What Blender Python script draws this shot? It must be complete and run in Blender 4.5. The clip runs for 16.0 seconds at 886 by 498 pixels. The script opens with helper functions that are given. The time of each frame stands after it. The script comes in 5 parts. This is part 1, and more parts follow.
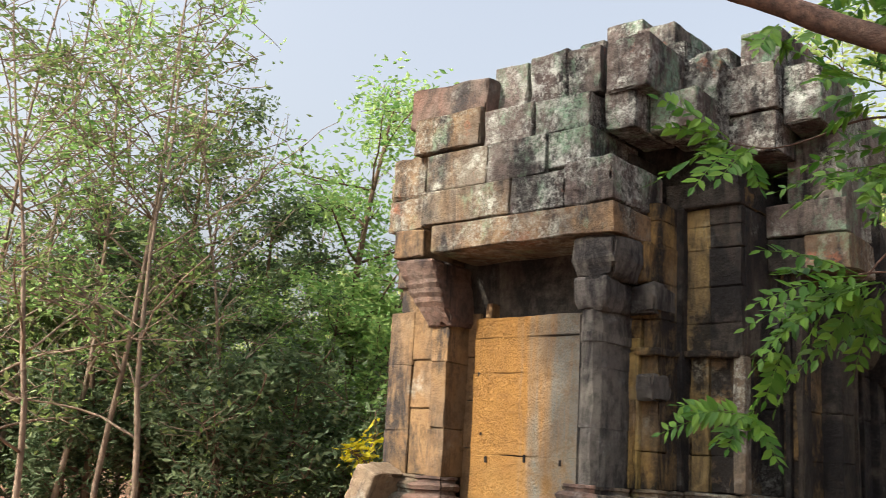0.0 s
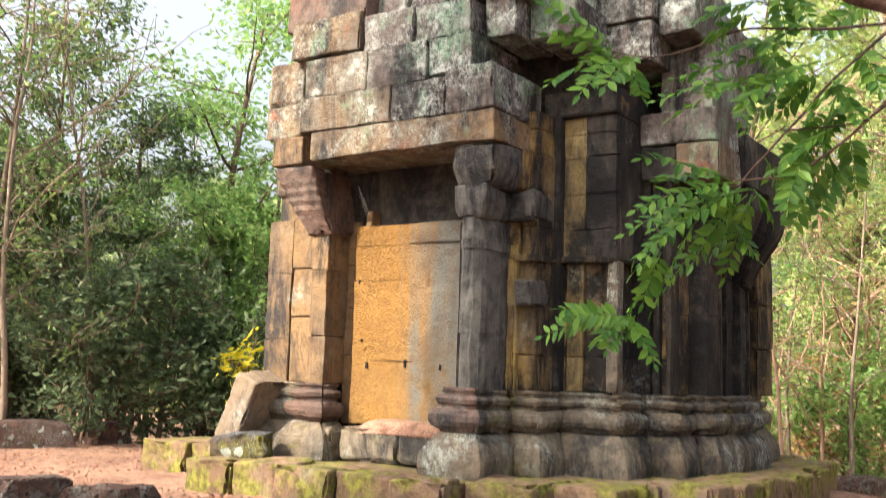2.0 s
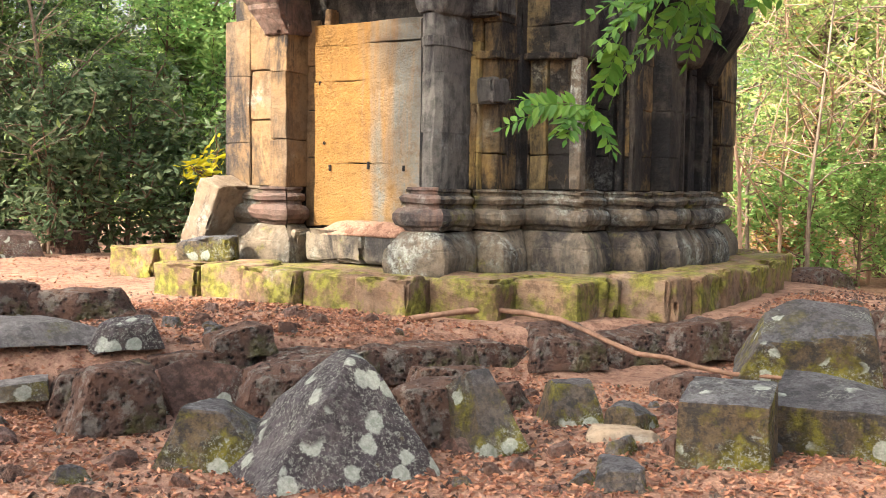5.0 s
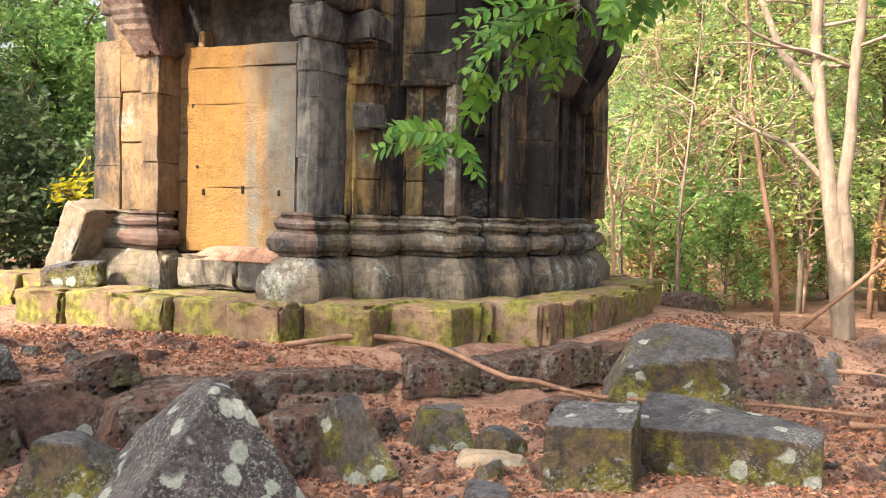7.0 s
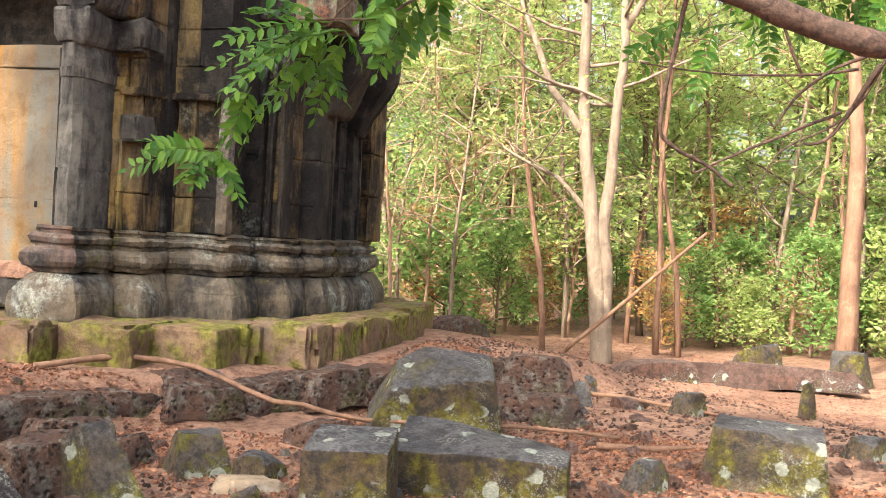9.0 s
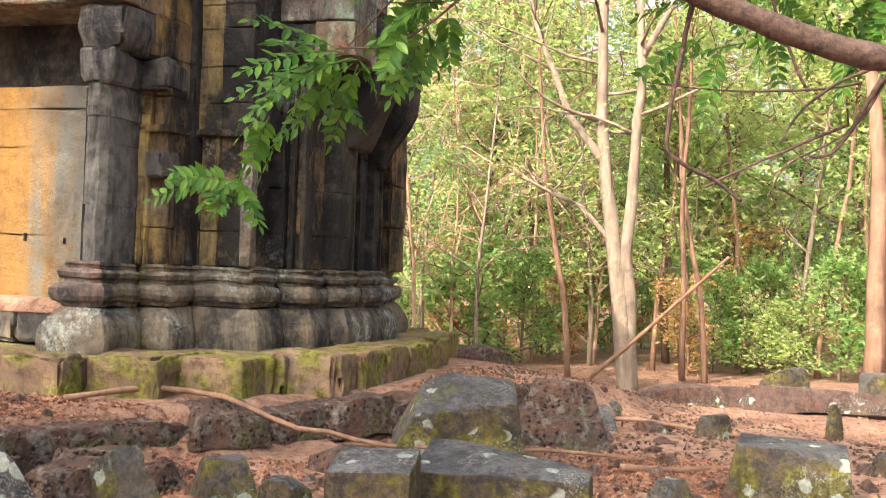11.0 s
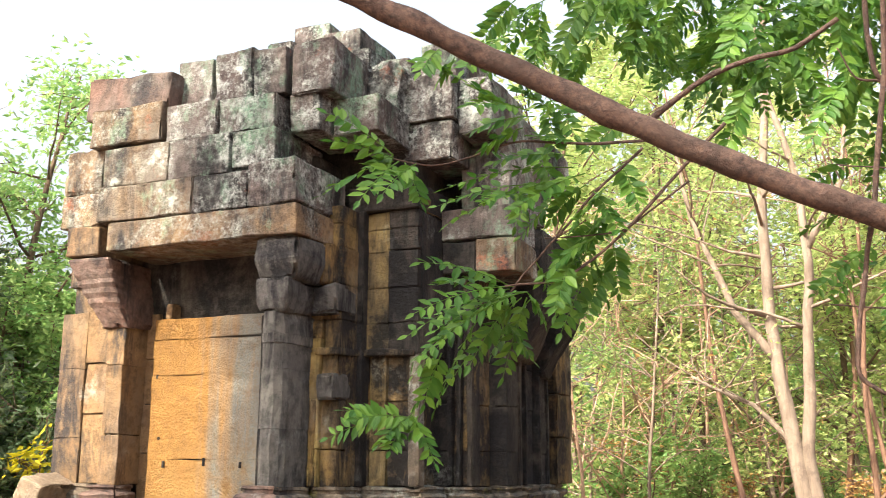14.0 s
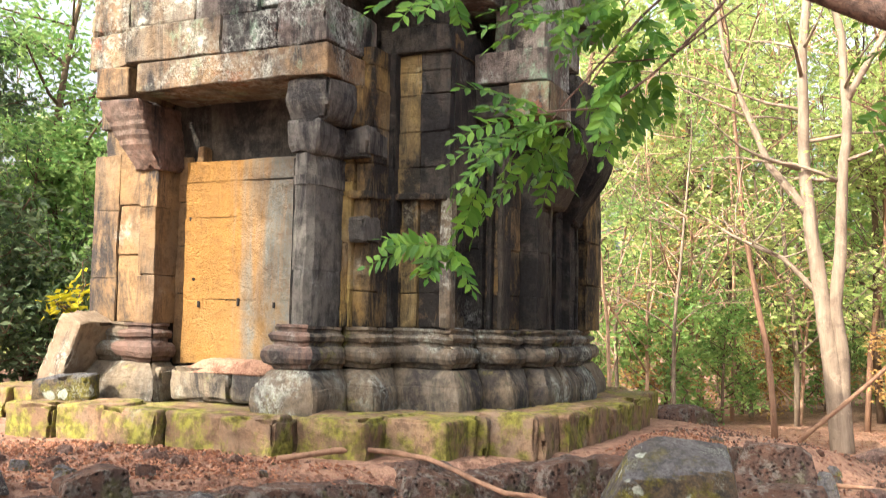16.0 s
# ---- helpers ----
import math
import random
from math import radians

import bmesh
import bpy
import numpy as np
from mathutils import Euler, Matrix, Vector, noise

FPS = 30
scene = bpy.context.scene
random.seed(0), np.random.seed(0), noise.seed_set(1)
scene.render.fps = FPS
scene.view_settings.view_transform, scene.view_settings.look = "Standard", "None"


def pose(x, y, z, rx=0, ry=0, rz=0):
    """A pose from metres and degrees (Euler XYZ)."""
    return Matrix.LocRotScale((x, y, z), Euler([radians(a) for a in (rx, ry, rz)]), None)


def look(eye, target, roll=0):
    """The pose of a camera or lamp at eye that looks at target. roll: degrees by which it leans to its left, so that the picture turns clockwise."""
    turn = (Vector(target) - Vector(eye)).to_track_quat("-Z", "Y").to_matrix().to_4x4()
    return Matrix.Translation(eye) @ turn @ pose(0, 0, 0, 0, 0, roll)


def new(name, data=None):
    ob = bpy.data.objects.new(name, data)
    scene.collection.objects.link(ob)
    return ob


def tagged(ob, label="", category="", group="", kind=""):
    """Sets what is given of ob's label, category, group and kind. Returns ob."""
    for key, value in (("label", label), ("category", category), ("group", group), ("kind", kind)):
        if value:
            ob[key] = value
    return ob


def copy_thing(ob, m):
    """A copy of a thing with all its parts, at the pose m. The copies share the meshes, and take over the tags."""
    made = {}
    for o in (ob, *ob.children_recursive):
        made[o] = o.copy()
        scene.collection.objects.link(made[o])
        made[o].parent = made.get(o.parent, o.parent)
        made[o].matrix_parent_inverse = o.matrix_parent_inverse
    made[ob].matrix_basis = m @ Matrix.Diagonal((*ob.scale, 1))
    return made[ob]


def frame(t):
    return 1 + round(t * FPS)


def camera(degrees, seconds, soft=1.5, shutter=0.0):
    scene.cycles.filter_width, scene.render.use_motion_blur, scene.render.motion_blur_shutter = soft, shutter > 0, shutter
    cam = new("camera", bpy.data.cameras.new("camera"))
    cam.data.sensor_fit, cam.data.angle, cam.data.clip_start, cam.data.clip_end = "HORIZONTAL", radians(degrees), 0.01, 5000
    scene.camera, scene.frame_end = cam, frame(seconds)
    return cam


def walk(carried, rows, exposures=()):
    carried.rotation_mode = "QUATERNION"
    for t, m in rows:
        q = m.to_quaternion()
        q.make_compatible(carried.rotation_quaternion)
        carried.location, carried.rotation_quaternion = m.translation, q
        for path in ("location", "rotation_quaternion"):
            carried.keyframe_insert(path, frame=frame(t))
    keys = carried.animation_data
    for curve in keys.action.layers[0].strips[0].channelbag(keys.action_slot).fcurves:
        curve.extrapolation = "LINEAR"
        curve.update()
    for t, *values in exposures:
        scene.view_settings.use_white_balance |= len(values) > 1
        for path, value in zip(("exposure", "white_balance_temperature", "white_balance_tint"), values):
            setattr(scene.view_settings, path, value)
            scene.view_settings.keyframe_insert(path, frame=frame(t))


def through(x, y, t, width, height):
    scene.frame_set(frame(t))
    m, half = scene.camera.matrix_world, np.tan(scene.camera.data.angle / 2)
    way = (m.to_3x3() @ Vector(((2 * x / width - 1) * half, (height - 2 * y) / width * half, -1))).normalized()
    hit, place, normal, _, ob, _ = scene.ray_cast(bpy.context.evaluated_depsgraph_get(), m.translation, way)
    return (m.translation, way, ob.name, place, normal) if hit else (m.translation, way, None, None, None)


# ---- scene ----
cam = camera(47.27, 16.0, 0.85, 0.5)
PATH = [
    (0.0, pose(-0.077, 0.017, 1.624, 102.18, -3.24, -1.69)),
    (0.5, pose(-0.053, 0.057, 1.626, 102.32, -3.19, -3.98)),
    (1.0, pose(-0.073, 0.046, 1.621, 101.86, -3.13, -7.11)),
    (1.5, pose(-0.106, 0.031, 1.616, 100.66, -2.54, -8.04)),
    (2.0, pose(-0.131, 0.035, 1.620, 97.30, -1.85, -8.60)),
    (2.5, pose(-0.119, 0.067, 1.598, 94.03, -1.57, -8.77)),
    (3.0, pose(-0.106, 0.078, 1.554, 91.84, -0.83, -9.23)),
    (3.5, pose(-0.101, 0.081, 1.547, 89.86, -0.53, -9.35)),
    (3.7, pose(-0.103, 0.082, 1.540, 89.01, -0.38, -9.45)),
    (5.8, pose(-0.039, 0.077, 1.543, 86.41, -1.16, -11.94)),
    (6.0, pose(-0.028, 0.077, 1.542, 86.82, -1.16, -12.64)),
    (6.5, pose(-0.005, 0.072, 1.547, 87.33, -1.51, -15.30)),
    (7.0, pose(0.011, 0.064, 1.546, 88.07, -1.12, -16.89)),
    (7.5, pose(0.029, 0.050, 1.554, 88.89, -0.94, -17.76)),
    (8.0, pose(0.053, 0.023, 1.564, 89.73, -1.75, -20.78)),
    (8.5, pose(0.086, 0.018, 1.568, 89.57, -2.35, -24.84)),
    (9.0, pose(0.118, 0.017, 1.575, 89.61, -3.02, -29.02)),
    (11.3, pose(0.116, -0.106, 1.504, 92.61, -1.67, -27.25)),
    (11.5, pose(0.091, -0.077, 1.556, 94.35, -1.80, -26.89)),
    (12.0, pose(0.093, -0.107, 1.621, 98.00, -0.25, -25.12)),
    (12.5, pose(0.094, -0.093, 1.687, 100.48, 0.53, -23.74)),
    (13.0, pose(0.091, -0.091, 1.695, 101.48, 1.03, -21.96)),
    (13.5, pose(0.062, -0.081, 1.695, 102.15, 0.66, -20.02)),
    (14.0, pose(0.042, -0.074, 1.701, 102.27, -0.30, -18.49)),
    (14.5, pose(0.019, -0.039, 1.690, 101.45, -0.62, -17.52)),
    (15.0, pose(0.000, -0.003, 1.655, 99.20, -1.12, -16.73)),
    (15.5, pose(-0.014, 0.032, 1.594, 96.63, -1.15, -16.88)),
    (16.0, pose(0.003, 0.025, 1.550, 94.38, -1.09, -17.17)),
]
walk(cam, PATH, [(0.0, 0.86), (1.5, 1.25), (3.0, 1.54), (4.0, 1.66), (9.0, 1.62), (11.5, 1.54), (12.5, 1.48), (14.5, 1.56), (15.5, 1.66), (16.0, 1.66)])

# ---- world, sun, exposure ----
SUN_TO = Vector((-0.92, -0.39, 0.0)).normalized()      # level direction towards the sun
SUN_EL = radians(40)
sky_world = bpy.data.worlds.new("sky")
scene.world = sky_world
sky_world.use_nodes = True
_n = sky_world.node_tree.nodes
_sky = _n.new("ShaderNodeTexSky")
_sky.sky_type = "NISHITA"
_sky.sun_disc = False
_sky.sun_elevation = SUN_EL
_sky.sun_rotation = math.atan2(SUN_TO.x, SUN_TO.y)
_sky.dust_density = 10.0
_sky.air_density = 1.2
_sky.ozone_density = 0.6
_n["Background"].inputs[1].default_value = 0.15
_haze = _n.new("ShaderNodeHueSaturation")               # dry-season haze: a pale, milky sky
_haze.inputs["Saturation"].default_value, _haze.inputs["Value"].default_value = 0.55, 1.35
sky_world.node_tree.links.new(_sky.outputs[0], _haze.inputs["Color"])
sky_world.node_tree.links.new(_haze.outputs[0], _n["Background"].inputs[0])
sun = new("sun", bpy.data.lights.new("sun", "SUN"))
sun.data.energy, sun.data.angle, sun.data.color = 3.5, radians(0.6), (1.0, 0.89, 0.71)
_d = SUN_TO * math.cos(SUN_EL) + Vector((0, 0, math.sin(SUN_EL)))
sun.matrix_world = look(_d * 60, (0, 0, 0))


# ---- materials ----
def nodes_of(name):
    m = bpy.data.materials.new(name)
    m.use_nodes = True
    return m, m.node_tree.nodes, m.node_tree.links, m.node_tree.nodes["Principled BSDF"]


class Net:
    """Small helper to chain shader nodes."""

    def __init__(self, name, rough=0.9):
        self.m, self.n, self.l, self.b = nodes_of(name)
        self.b.inputs["Roughness"].default_value = rough
        self.b.inputs["Specular IOR Level"].default_value = 0.25
        self.co = self.n.new("ShaderNodeTexCoord").outputs["Object"]

    def scaled(self, s):
        k = self.n.new("ShaderNodeMapping")
        k.inputs["Scale"].default_value = s
        self.l.new(self.co, k.inputs[0])
        return k.outputs[0]

    def noise(self, scale, detail=4, rough=0.6, stretch=None, dist=0.0):
        k = self.n.new("ShaderNodeTexNoise")
        k.inputs["Scale"].default_value, k.inputs["Detail"].default_value = scale, detail
        k.inputs["Roughness"].default_value, k.inputs["Distortion"].default_value = rough, dist
        self.l.new(self.scaled(stretch) if stretch else self.co, k.inputs["Vector"])
        return k.outputs["Fac"]

    def voronoi(self, scale, feature="F1"):
        k = self.n.new("ShaderNodeTexVoronoi")
        k.feature = feature
        k.inputs["Scale"].default_value = scale
        self.l.new(self.co, k.inputs["Vector"])
        return k.outputs["Distance"]

    def ramp(self, fac, lo, hi, flip=False):
        k = self.n.new("ShaderNodeMapRange")
        k.inputs[1].default_value, k.inputs[2].default_value = lo, hi
        k.inputs[3].default_value, k.inputs[4].default_value = (1, 0) if flip else (0, 1)
        self.l.new(fac, k.inputs[0])
        return k.outputs[0]

    def mul(self, a, b, op="MULTIPLY"):
        k = self.n.new("ShaderNodeMath")
        k.operation = op
        for i, v in enumerate((a, b)):
            if isinstance(v, (int, float)):
                k.inputs[i].default_value = v
            else:
                self.l.new(v, k.inputs[i])
        return k.outputs[0]

    def mix(self, fac, a, b):
        k = self.n.new("ShaderNodeMix")
        k.data_type = "RGBA"
        for sock, v in ((k.inputs[0], fac), (k.inputs[6], a), (k.inputs[7], b)):
            if isinstance(v, (int, float)):
                sock.default_value = v
            elif isinstance(v, tuple):
                sock.default_value = (*v, 1)
            else:
                self.l.new(v, sock)
        return k.outputs[2]

    def axis(self, i):
        k = self.n.new("ShaderNodeSeparateXYZ")
        self.l.new(self.co, k.inputs[0])
        return k.outputs[i]

    def up(self):
        g = self.n.new("ShaderNodeNewGeometry")
        k = self.n.new("ShaderNodeSeparateXYZ")
        self.l.new(g.outputs["Normal"], k.inputs[0])
        return k.outputs[2]

    def random(self, island=False):
        if island:
            return self.n.new("ShaderNodeNewGeometry").outputs["Random Per Island"]
        return self.n.new("ShaderNodeObjectInfo").outputs["Random"]

    def bump(self, height, strength=0.5, dist=0.02):
        k = self.n.new("ShaderNodeBump")
        k.inputs["Strength"].default_value, k.inputs["Distance"].default_value = strength, dist
        self.l.new(height, k.inputs["Height"])
        self.l.new(k.outputs[0], self.b.inputs["Normal"])

    def done(self, colour):
        self.l.new(colour, self.b.inputs["Base Color"])
        return self.m


def stone_material(name, light, dark, stain=(0.018, 0.017, 0.018), stains=0.5, lichen=0.35, lichen_colour=(0.52, 0.54, 0.48),
                   algae=0.25, algae_colour=(0.20, 0.27, 0.14), moss=0.0, moss_colour=(0.20, 0.20, 0.03), streak=6.0, relief=0.6, grey=0.55, rust=0.0):
    """Old sandstone: two tones, grain, vertical water stains, pale lichen, algae and moss; all amounts 0 to 1."""
    k = Net(name, 0.92)
    grain = k.noise(38, 6, 0.7)
    c = k.mix(k.ramp(k.noise(1.6, 5, 0.65), 0.36, 0.66), light, dark)
    c = k.mix(k.mul(k.ramp(grain, 0.35, 0.75), 0.45), c, tuple(v * 0.55 for v in dark))
    ash = k.ramp(k.noise(1.3, 5, 0.7, (1, 1, 0.6)), 0.44, 0.64)
    c = k.mix(k.mul(ash, grey), c, (0.17, 0.165, 0.145))
    blot = k.ramp(k.noise(7, 6, 0.75), 0.46, 0.62)
    c = k.mix(k.mul(blot, 0.68), c, tuple(v * 0.38 for v in dark))
    tone = k.ramp(k.random(), 0, 1)
    c = k.mix(k.mul(tone, 0.45), c, tuple(v * 0.45 for v in dark))
    if stains:
        wide = k.noise(1.0, 4, 0.6, (streak * 0.45, streak * 0.45, 0.42), 0.5)
        fine = k.noise(1.0, 8, 0.75, (streak * 1.3, streak * 1.3, 0.8), 0.8)
        s = k.ramp(k.mul(wide, k.mul(fine, 0.8), "ADD"), 1.04 - 0.36 * stains, 1.20 - 0.36 * stains)
        s = k.mul(s, k.ramp(k.noise(2.4, 7, 0.78), 0.34, 0.52))
        c = k.mix(k.mul(s, 0.96), c, k.mix(k.ramp(grain, 0.4, 0.7), stain, tuple(v * 2.2 for v in stain)))
    if rust:
        s = k.mul(k.ramp(k.noise(1.5, 5, 0.7), 0.72 - 0.2 * rust, 0.80 - 0.2 * rust), k.ramp(k.noise(13, 5, 0.75), 0.4, 0.56))
        c = k.mix(k.mul(s, 0.8), c, (0.27, 0.10, 0.055))
    if algae:
        s = k.ramp(k.noise(2.3, 6, 0.7, (1, 1, 0.6)), 0.74 - 0.26 * algae, 0.86 - 0.26 * algae)
        c = k.mix(k.mul(k.mul(s, k.ramp(k.noise(20, 5, 0.8), 0.36, 0.56)), 0.8), c, algae_colour)
    if lichen:
        patch = k.ramp(k.noise(1.7, 4, 0.6), 0.70 - 0.34 * lichen, 0.84 - 0.34 * lichen)
        spots = k.mul(k.ramp(k.noise(17, 7, 0.8), 0.48, 0.66), 0.9)
        big = k.ramp(k.noise(4.5, 7, 0.8), 0.51, 0.62)
        c = k.mix(k.mul(k.mul(patch, k.mul(spots, big, "MAXIMUM")), 0.84), c, k.mix(k.noise(5, 3), lichen_colour, tuple(v * 0.62 for v in lichen_colour)))
    if moss:
        s = k.ramp(k.noise(2.6, 6, 0.7), 0.72 - 0.4 * moss, 0.84 - 0.4 * moss)
        c = k.mix(k.mul(s, 0.85), c, k.mix(k.ramp(k.noise(14, 4), 0.4, 0.6), moss_colour, tuple(v * 0.4 for v in moss_colour)))
    rough = k.mul(k.mul(k.noise(9, 8, 0.7), 1.0), k.mul(grain, 0.35), "ADD")
    k.bump(rough, relief, 0.05)
    return k.done(c)


# wall stains are deepened beyond the staining to carry the wall's shade
M_WALL = stone_material("wall_sandstone", (0.33, 0.225, 0.08), (0.18, 0.115, 0.05), stain=(0.008, 0.008, 0.009), stains=0.86, lichen=0.25, lichen_colour=(0.36, 0.36, 0.30), algae=0.3, streak=2.6, relief=0.8, grey=0.6)
M_OCHRE = stone_material("ochre_sandstone", (0.37, 0.275, 0.10), (0.22, 0.155, 0.065), stain=(0.010, 0.010, 0.010), stains=0.58, lichen=0.3, lichen_colour=(0.40, 0.40, 0.32), algae=0.3, streak=3, relief=0.7, grey=0.4)
# near-black stone: water staining plus shade put into the colour
M_BLACK = stone_material("stained_and_shaded_sandstone", (0.085, 0.07, 0.052), (0.036, 0.031, 0.028), stain=(0.007, 0.007, 0.008), stains=0.8, lichen=0.30, lichen_colour=(0.26, 0.27, 0.26), algae=0.2, streak=3, relief=0.8, grey=0.3)
M_LEFT = stone_material("left_sandstone", (0.33, 0.215, 0.105), (0.20, 0.125, 0.066), stains=0.56, lichen=0.2, algae=0.2, streak=3, relief=0.6, grey=0.45)
M_TOP = stone_material("pediment_sandstone", (0.20, 0.17, 0.155), (0.085, 0.062, 0.06), stain=(0.010, 0.010, 0.011), stains=0.62, lichen=0.8, lichen_colour=(0.52, 0.56, 0.53), algae=0.86, algae_colour=(0.16, 0.27, 0.19), streak=4, relief=1.0, rust=0.6)
M_WARM = stone_material("lintel_sandstone", (0.29, 0.20, 0.11), (0.17, 0.11, 0.068), stains=0.46, lichen=0.72, lichen_colour=(0.48, 0.51, 0.46), algae=0.8, algae_colour=(0.19, 0.29, 0.20), streak=3, relief=1.0, grey=0.8, rust=0.55)
M_BASE = stone_material("base_sandstone", (0.25, 0.20, 0.14), (0.12, 0.095, 0.07), stains=0.45, lichen=0.56, lichen_colour=(0.44, 0.48, 0.44), algae=0.4, moss=0.35, moss_colour=(0.19, 0.18, 0.03), streak=2.5, grey=0.6)
M_RED = stone_material("red_sandstone", (0.215, 0.13, 0.10), (0.12, 0.078, 0.065), stains=0.45, lichen=0.35, lichen_colour=(0.36, 0.36, 0.33), algae=0.2, streak=2, grey=0.5)
M_PLAT = stone_material("platform_sandstone", (0.29, 0.19, 0.115), (0.16, 0.095, 0.062), stains=0.0, lichen=0.3, algae=0.1, moss=0.68, moss_colour=(0.185, 0.185, 0.028), streak=2, grey=0.35)


def boulder_material(name, light, dark, side, lichen=0.6, moss=0.35):
    """Weathered loose stone: sky light painted as grey on top, darkened brown sides, lichen discs, moss low down the
    sides.
    """
    k = Net(name, 0.9)
    grain = k.noise(42, 6, 0.7)
    # upward faces take the grey of sky light, the others a darker brown
    top = k.ramp(k.mul(k.up(), k.mul(k.noise(4, 4, 0.6), 0.8), "ADD"), 0.55, 1.05)
    c = k.mix(k.ramp(k.noise(3.0, 5, 0.65), 0.35, 0.65), light, dark)
    c = k.mix(k.mul(k.ramp(top, 1.0, 0.0), 0.8), c, k.mix(k.ramp(k.noise(5, 5), 0.4, 0.6), side, tuple(v * 0.5 for v in side)))
    c = k.mix(k.mul(k.ramp(grain, 0.42, 0.70), 0.7), c, tuple(v * 0.35 for v in dark))
    c = k.mix(k.mul(k.ramp(k.noise(10, 6, 0.75), 0.47, 0.58), 0.7), c, tuple(v * 0.42 for v in dark))
    c = k.mix(k.mul(k.random(), 0.3), c, tuple(v * 0.6 for v in dark))
    m = k.mul(k.ramp(k.noise(2.8, 6, 0.7), 0.64 - 0.25 * moss, 0.74 - 0.25 * moss), k.ramp(k.up(), 0.95, 0.45))
    c = k.mix(k.mul(m, 0.85), c, k.mix(k.ramp(k.noise(15, 4), 0.4, 0.6), (0.24, 0.215, 0.03), (0.08, 0.07, 0.014)))
    edge = k.mul(k.noise(14, 4, 0.7), 0.34)
    disc = k.ramp(k.mul(k.voronoi(6.0), k.mul(edge, 1.3), "ADD"), 0.58, 0.53)
    c = k.mix(k.mul(k.mul(disc, k.ramp(k.noise(2.3, 2), 0.60 - 0.15 * lichen, 0.64 - 0.15 * lichen)), 0.85), c, k.mix(k.ramp(grain, 0.4, 0.6), (0.58, 0.62, 0.56), (0.38, 0.42, 0.36)))
    speck = k.mul(k.ramp(k.noise(46, 6, 0.85), 0.52, 0.58), k.ramp(k.noise(2.0, 3), 0.60 - 0.2 * lichen, 0.7 - 0.2 * lichen))
    c = k.mix(k.mul(speck, 0.7), c, (0.38, 0.40, 0.35))
    pits = k.ramp(k.mul(k.voronoi(26), k.mul(k.noise(9, 3), 0.5), "ADD"), 0.30, 0.20)
    c = k.mix(k.mul(pits, 0.8), c, tuple(v * 0.2 for v in dark))
    k.bump(k.mul(k.mul(k.noise(8, 9, 0.75), k.mul(grain, 0.5), "ADD"), k.mul(pits, -0.6), "ADD"), 1.0, 0.13)
    return k.done(c)


M_ROCK = boulder_material("grey_boulder", (0.20, 0.20, 0.215), (0.09, 0.085, 0.093), (0.19, 0.125, 0.05), 0.62, 0.72)
M_ROCKBIG = boulder_material("dark_grey_boulder", (0.165, 0.148, 0.16), (0.085, 0.07, 0.08), (0.13, 0.10, 0.09), 1.3, 0.05)
M_ROCKRED = boulder_material("reddish_boulder", (0.26, 0.17, 0.14), (0.14, 0.09, 0.08), (0.24, 0.12, 0.085), 0.4, 0.15)
# grey of the stones right of the door: their shade is in the colour
M_GREY = stone_material("shade_grey_sandstone", (0.20, 0.19, 0.165), (0.095, 0.092, 0.09), stain=(0.010, 0.010, 0.012), stains=0.68, lichen=0.35, lichen_colour=(0.36, 0.38, 0.37), algae=0.2, streak=3.5, relief=0.7, grey=0.7)
M_PALEGREY = boulder_material("pale_grey_slab", (0.36, 0.345, 0.34), (0.23, 0.215, 0.21), (0.22, 0.16, 0.07), 0.3, 0.4)
M_PALE = stone_material("pale_slab", (0.42, 0.33, 0.23), (0.28, 0.20, 0.135), stains=0.1, lichen=0.5, algae=0.1)


def door_material():
    """Ochre door slab; the soft shade on its right side is painted as a blue-grey wash."""
    k = Net("false_door_sandstone", 0.85)
    grain = k.noise(45, 6, 0.7)
    c = k.mix(k.ramp(k.noise(2.2, 5, 0.6), 0.3, 0.7), (0.35, 0.185, 0.05), (0.24, 0.13, 0.042))
    side = k.mul(k.axis(0), k.mul(k.noise(1.0, 5, 0.65, (6, 1, 0.5), 0.4), 1.5), "ADD")
    # painted shade: blue-grey increasing towards the right
    c = k.mix(k.mul(k.ramp(side, 0.62, 1.15), 0.9), c, (0.155, 0.18, 0.18))
    c = k.mix(k.mul(k.mul(k.ramp(k.axis(2), 2.05, 1.5), k.ramp(k.noise(3, 5, 0.7), 0.4, 0.62)), 0.75), c, (0.33, 0.20, 0.07))
    c = k.mix(k.mul(k.ramp(k.noise(6, 6, 0.75), 0.50, 0.64), 0.45), c, (0.12, 0.068, 0.022))
    c = k.mix(k.mul(k.ramp(k.noise(1.0, 5, 0.6, (9, 1, 0.5)), 0.52, 0.75), 0.45), c, (0.16, 0.10, 0.05))
    c = k.mix(k.mul(k.ramp(grain, 0.4, 0.8), 0.4), c, (0.20, 0.11, 0.035))
    k.bump(k.mul(k.noise(11, 8, 0.75), k.mul(grain, 0.5), "ADD"), 1.0, 0.06)
    return k.done(c)


M_DOOR = door_material()


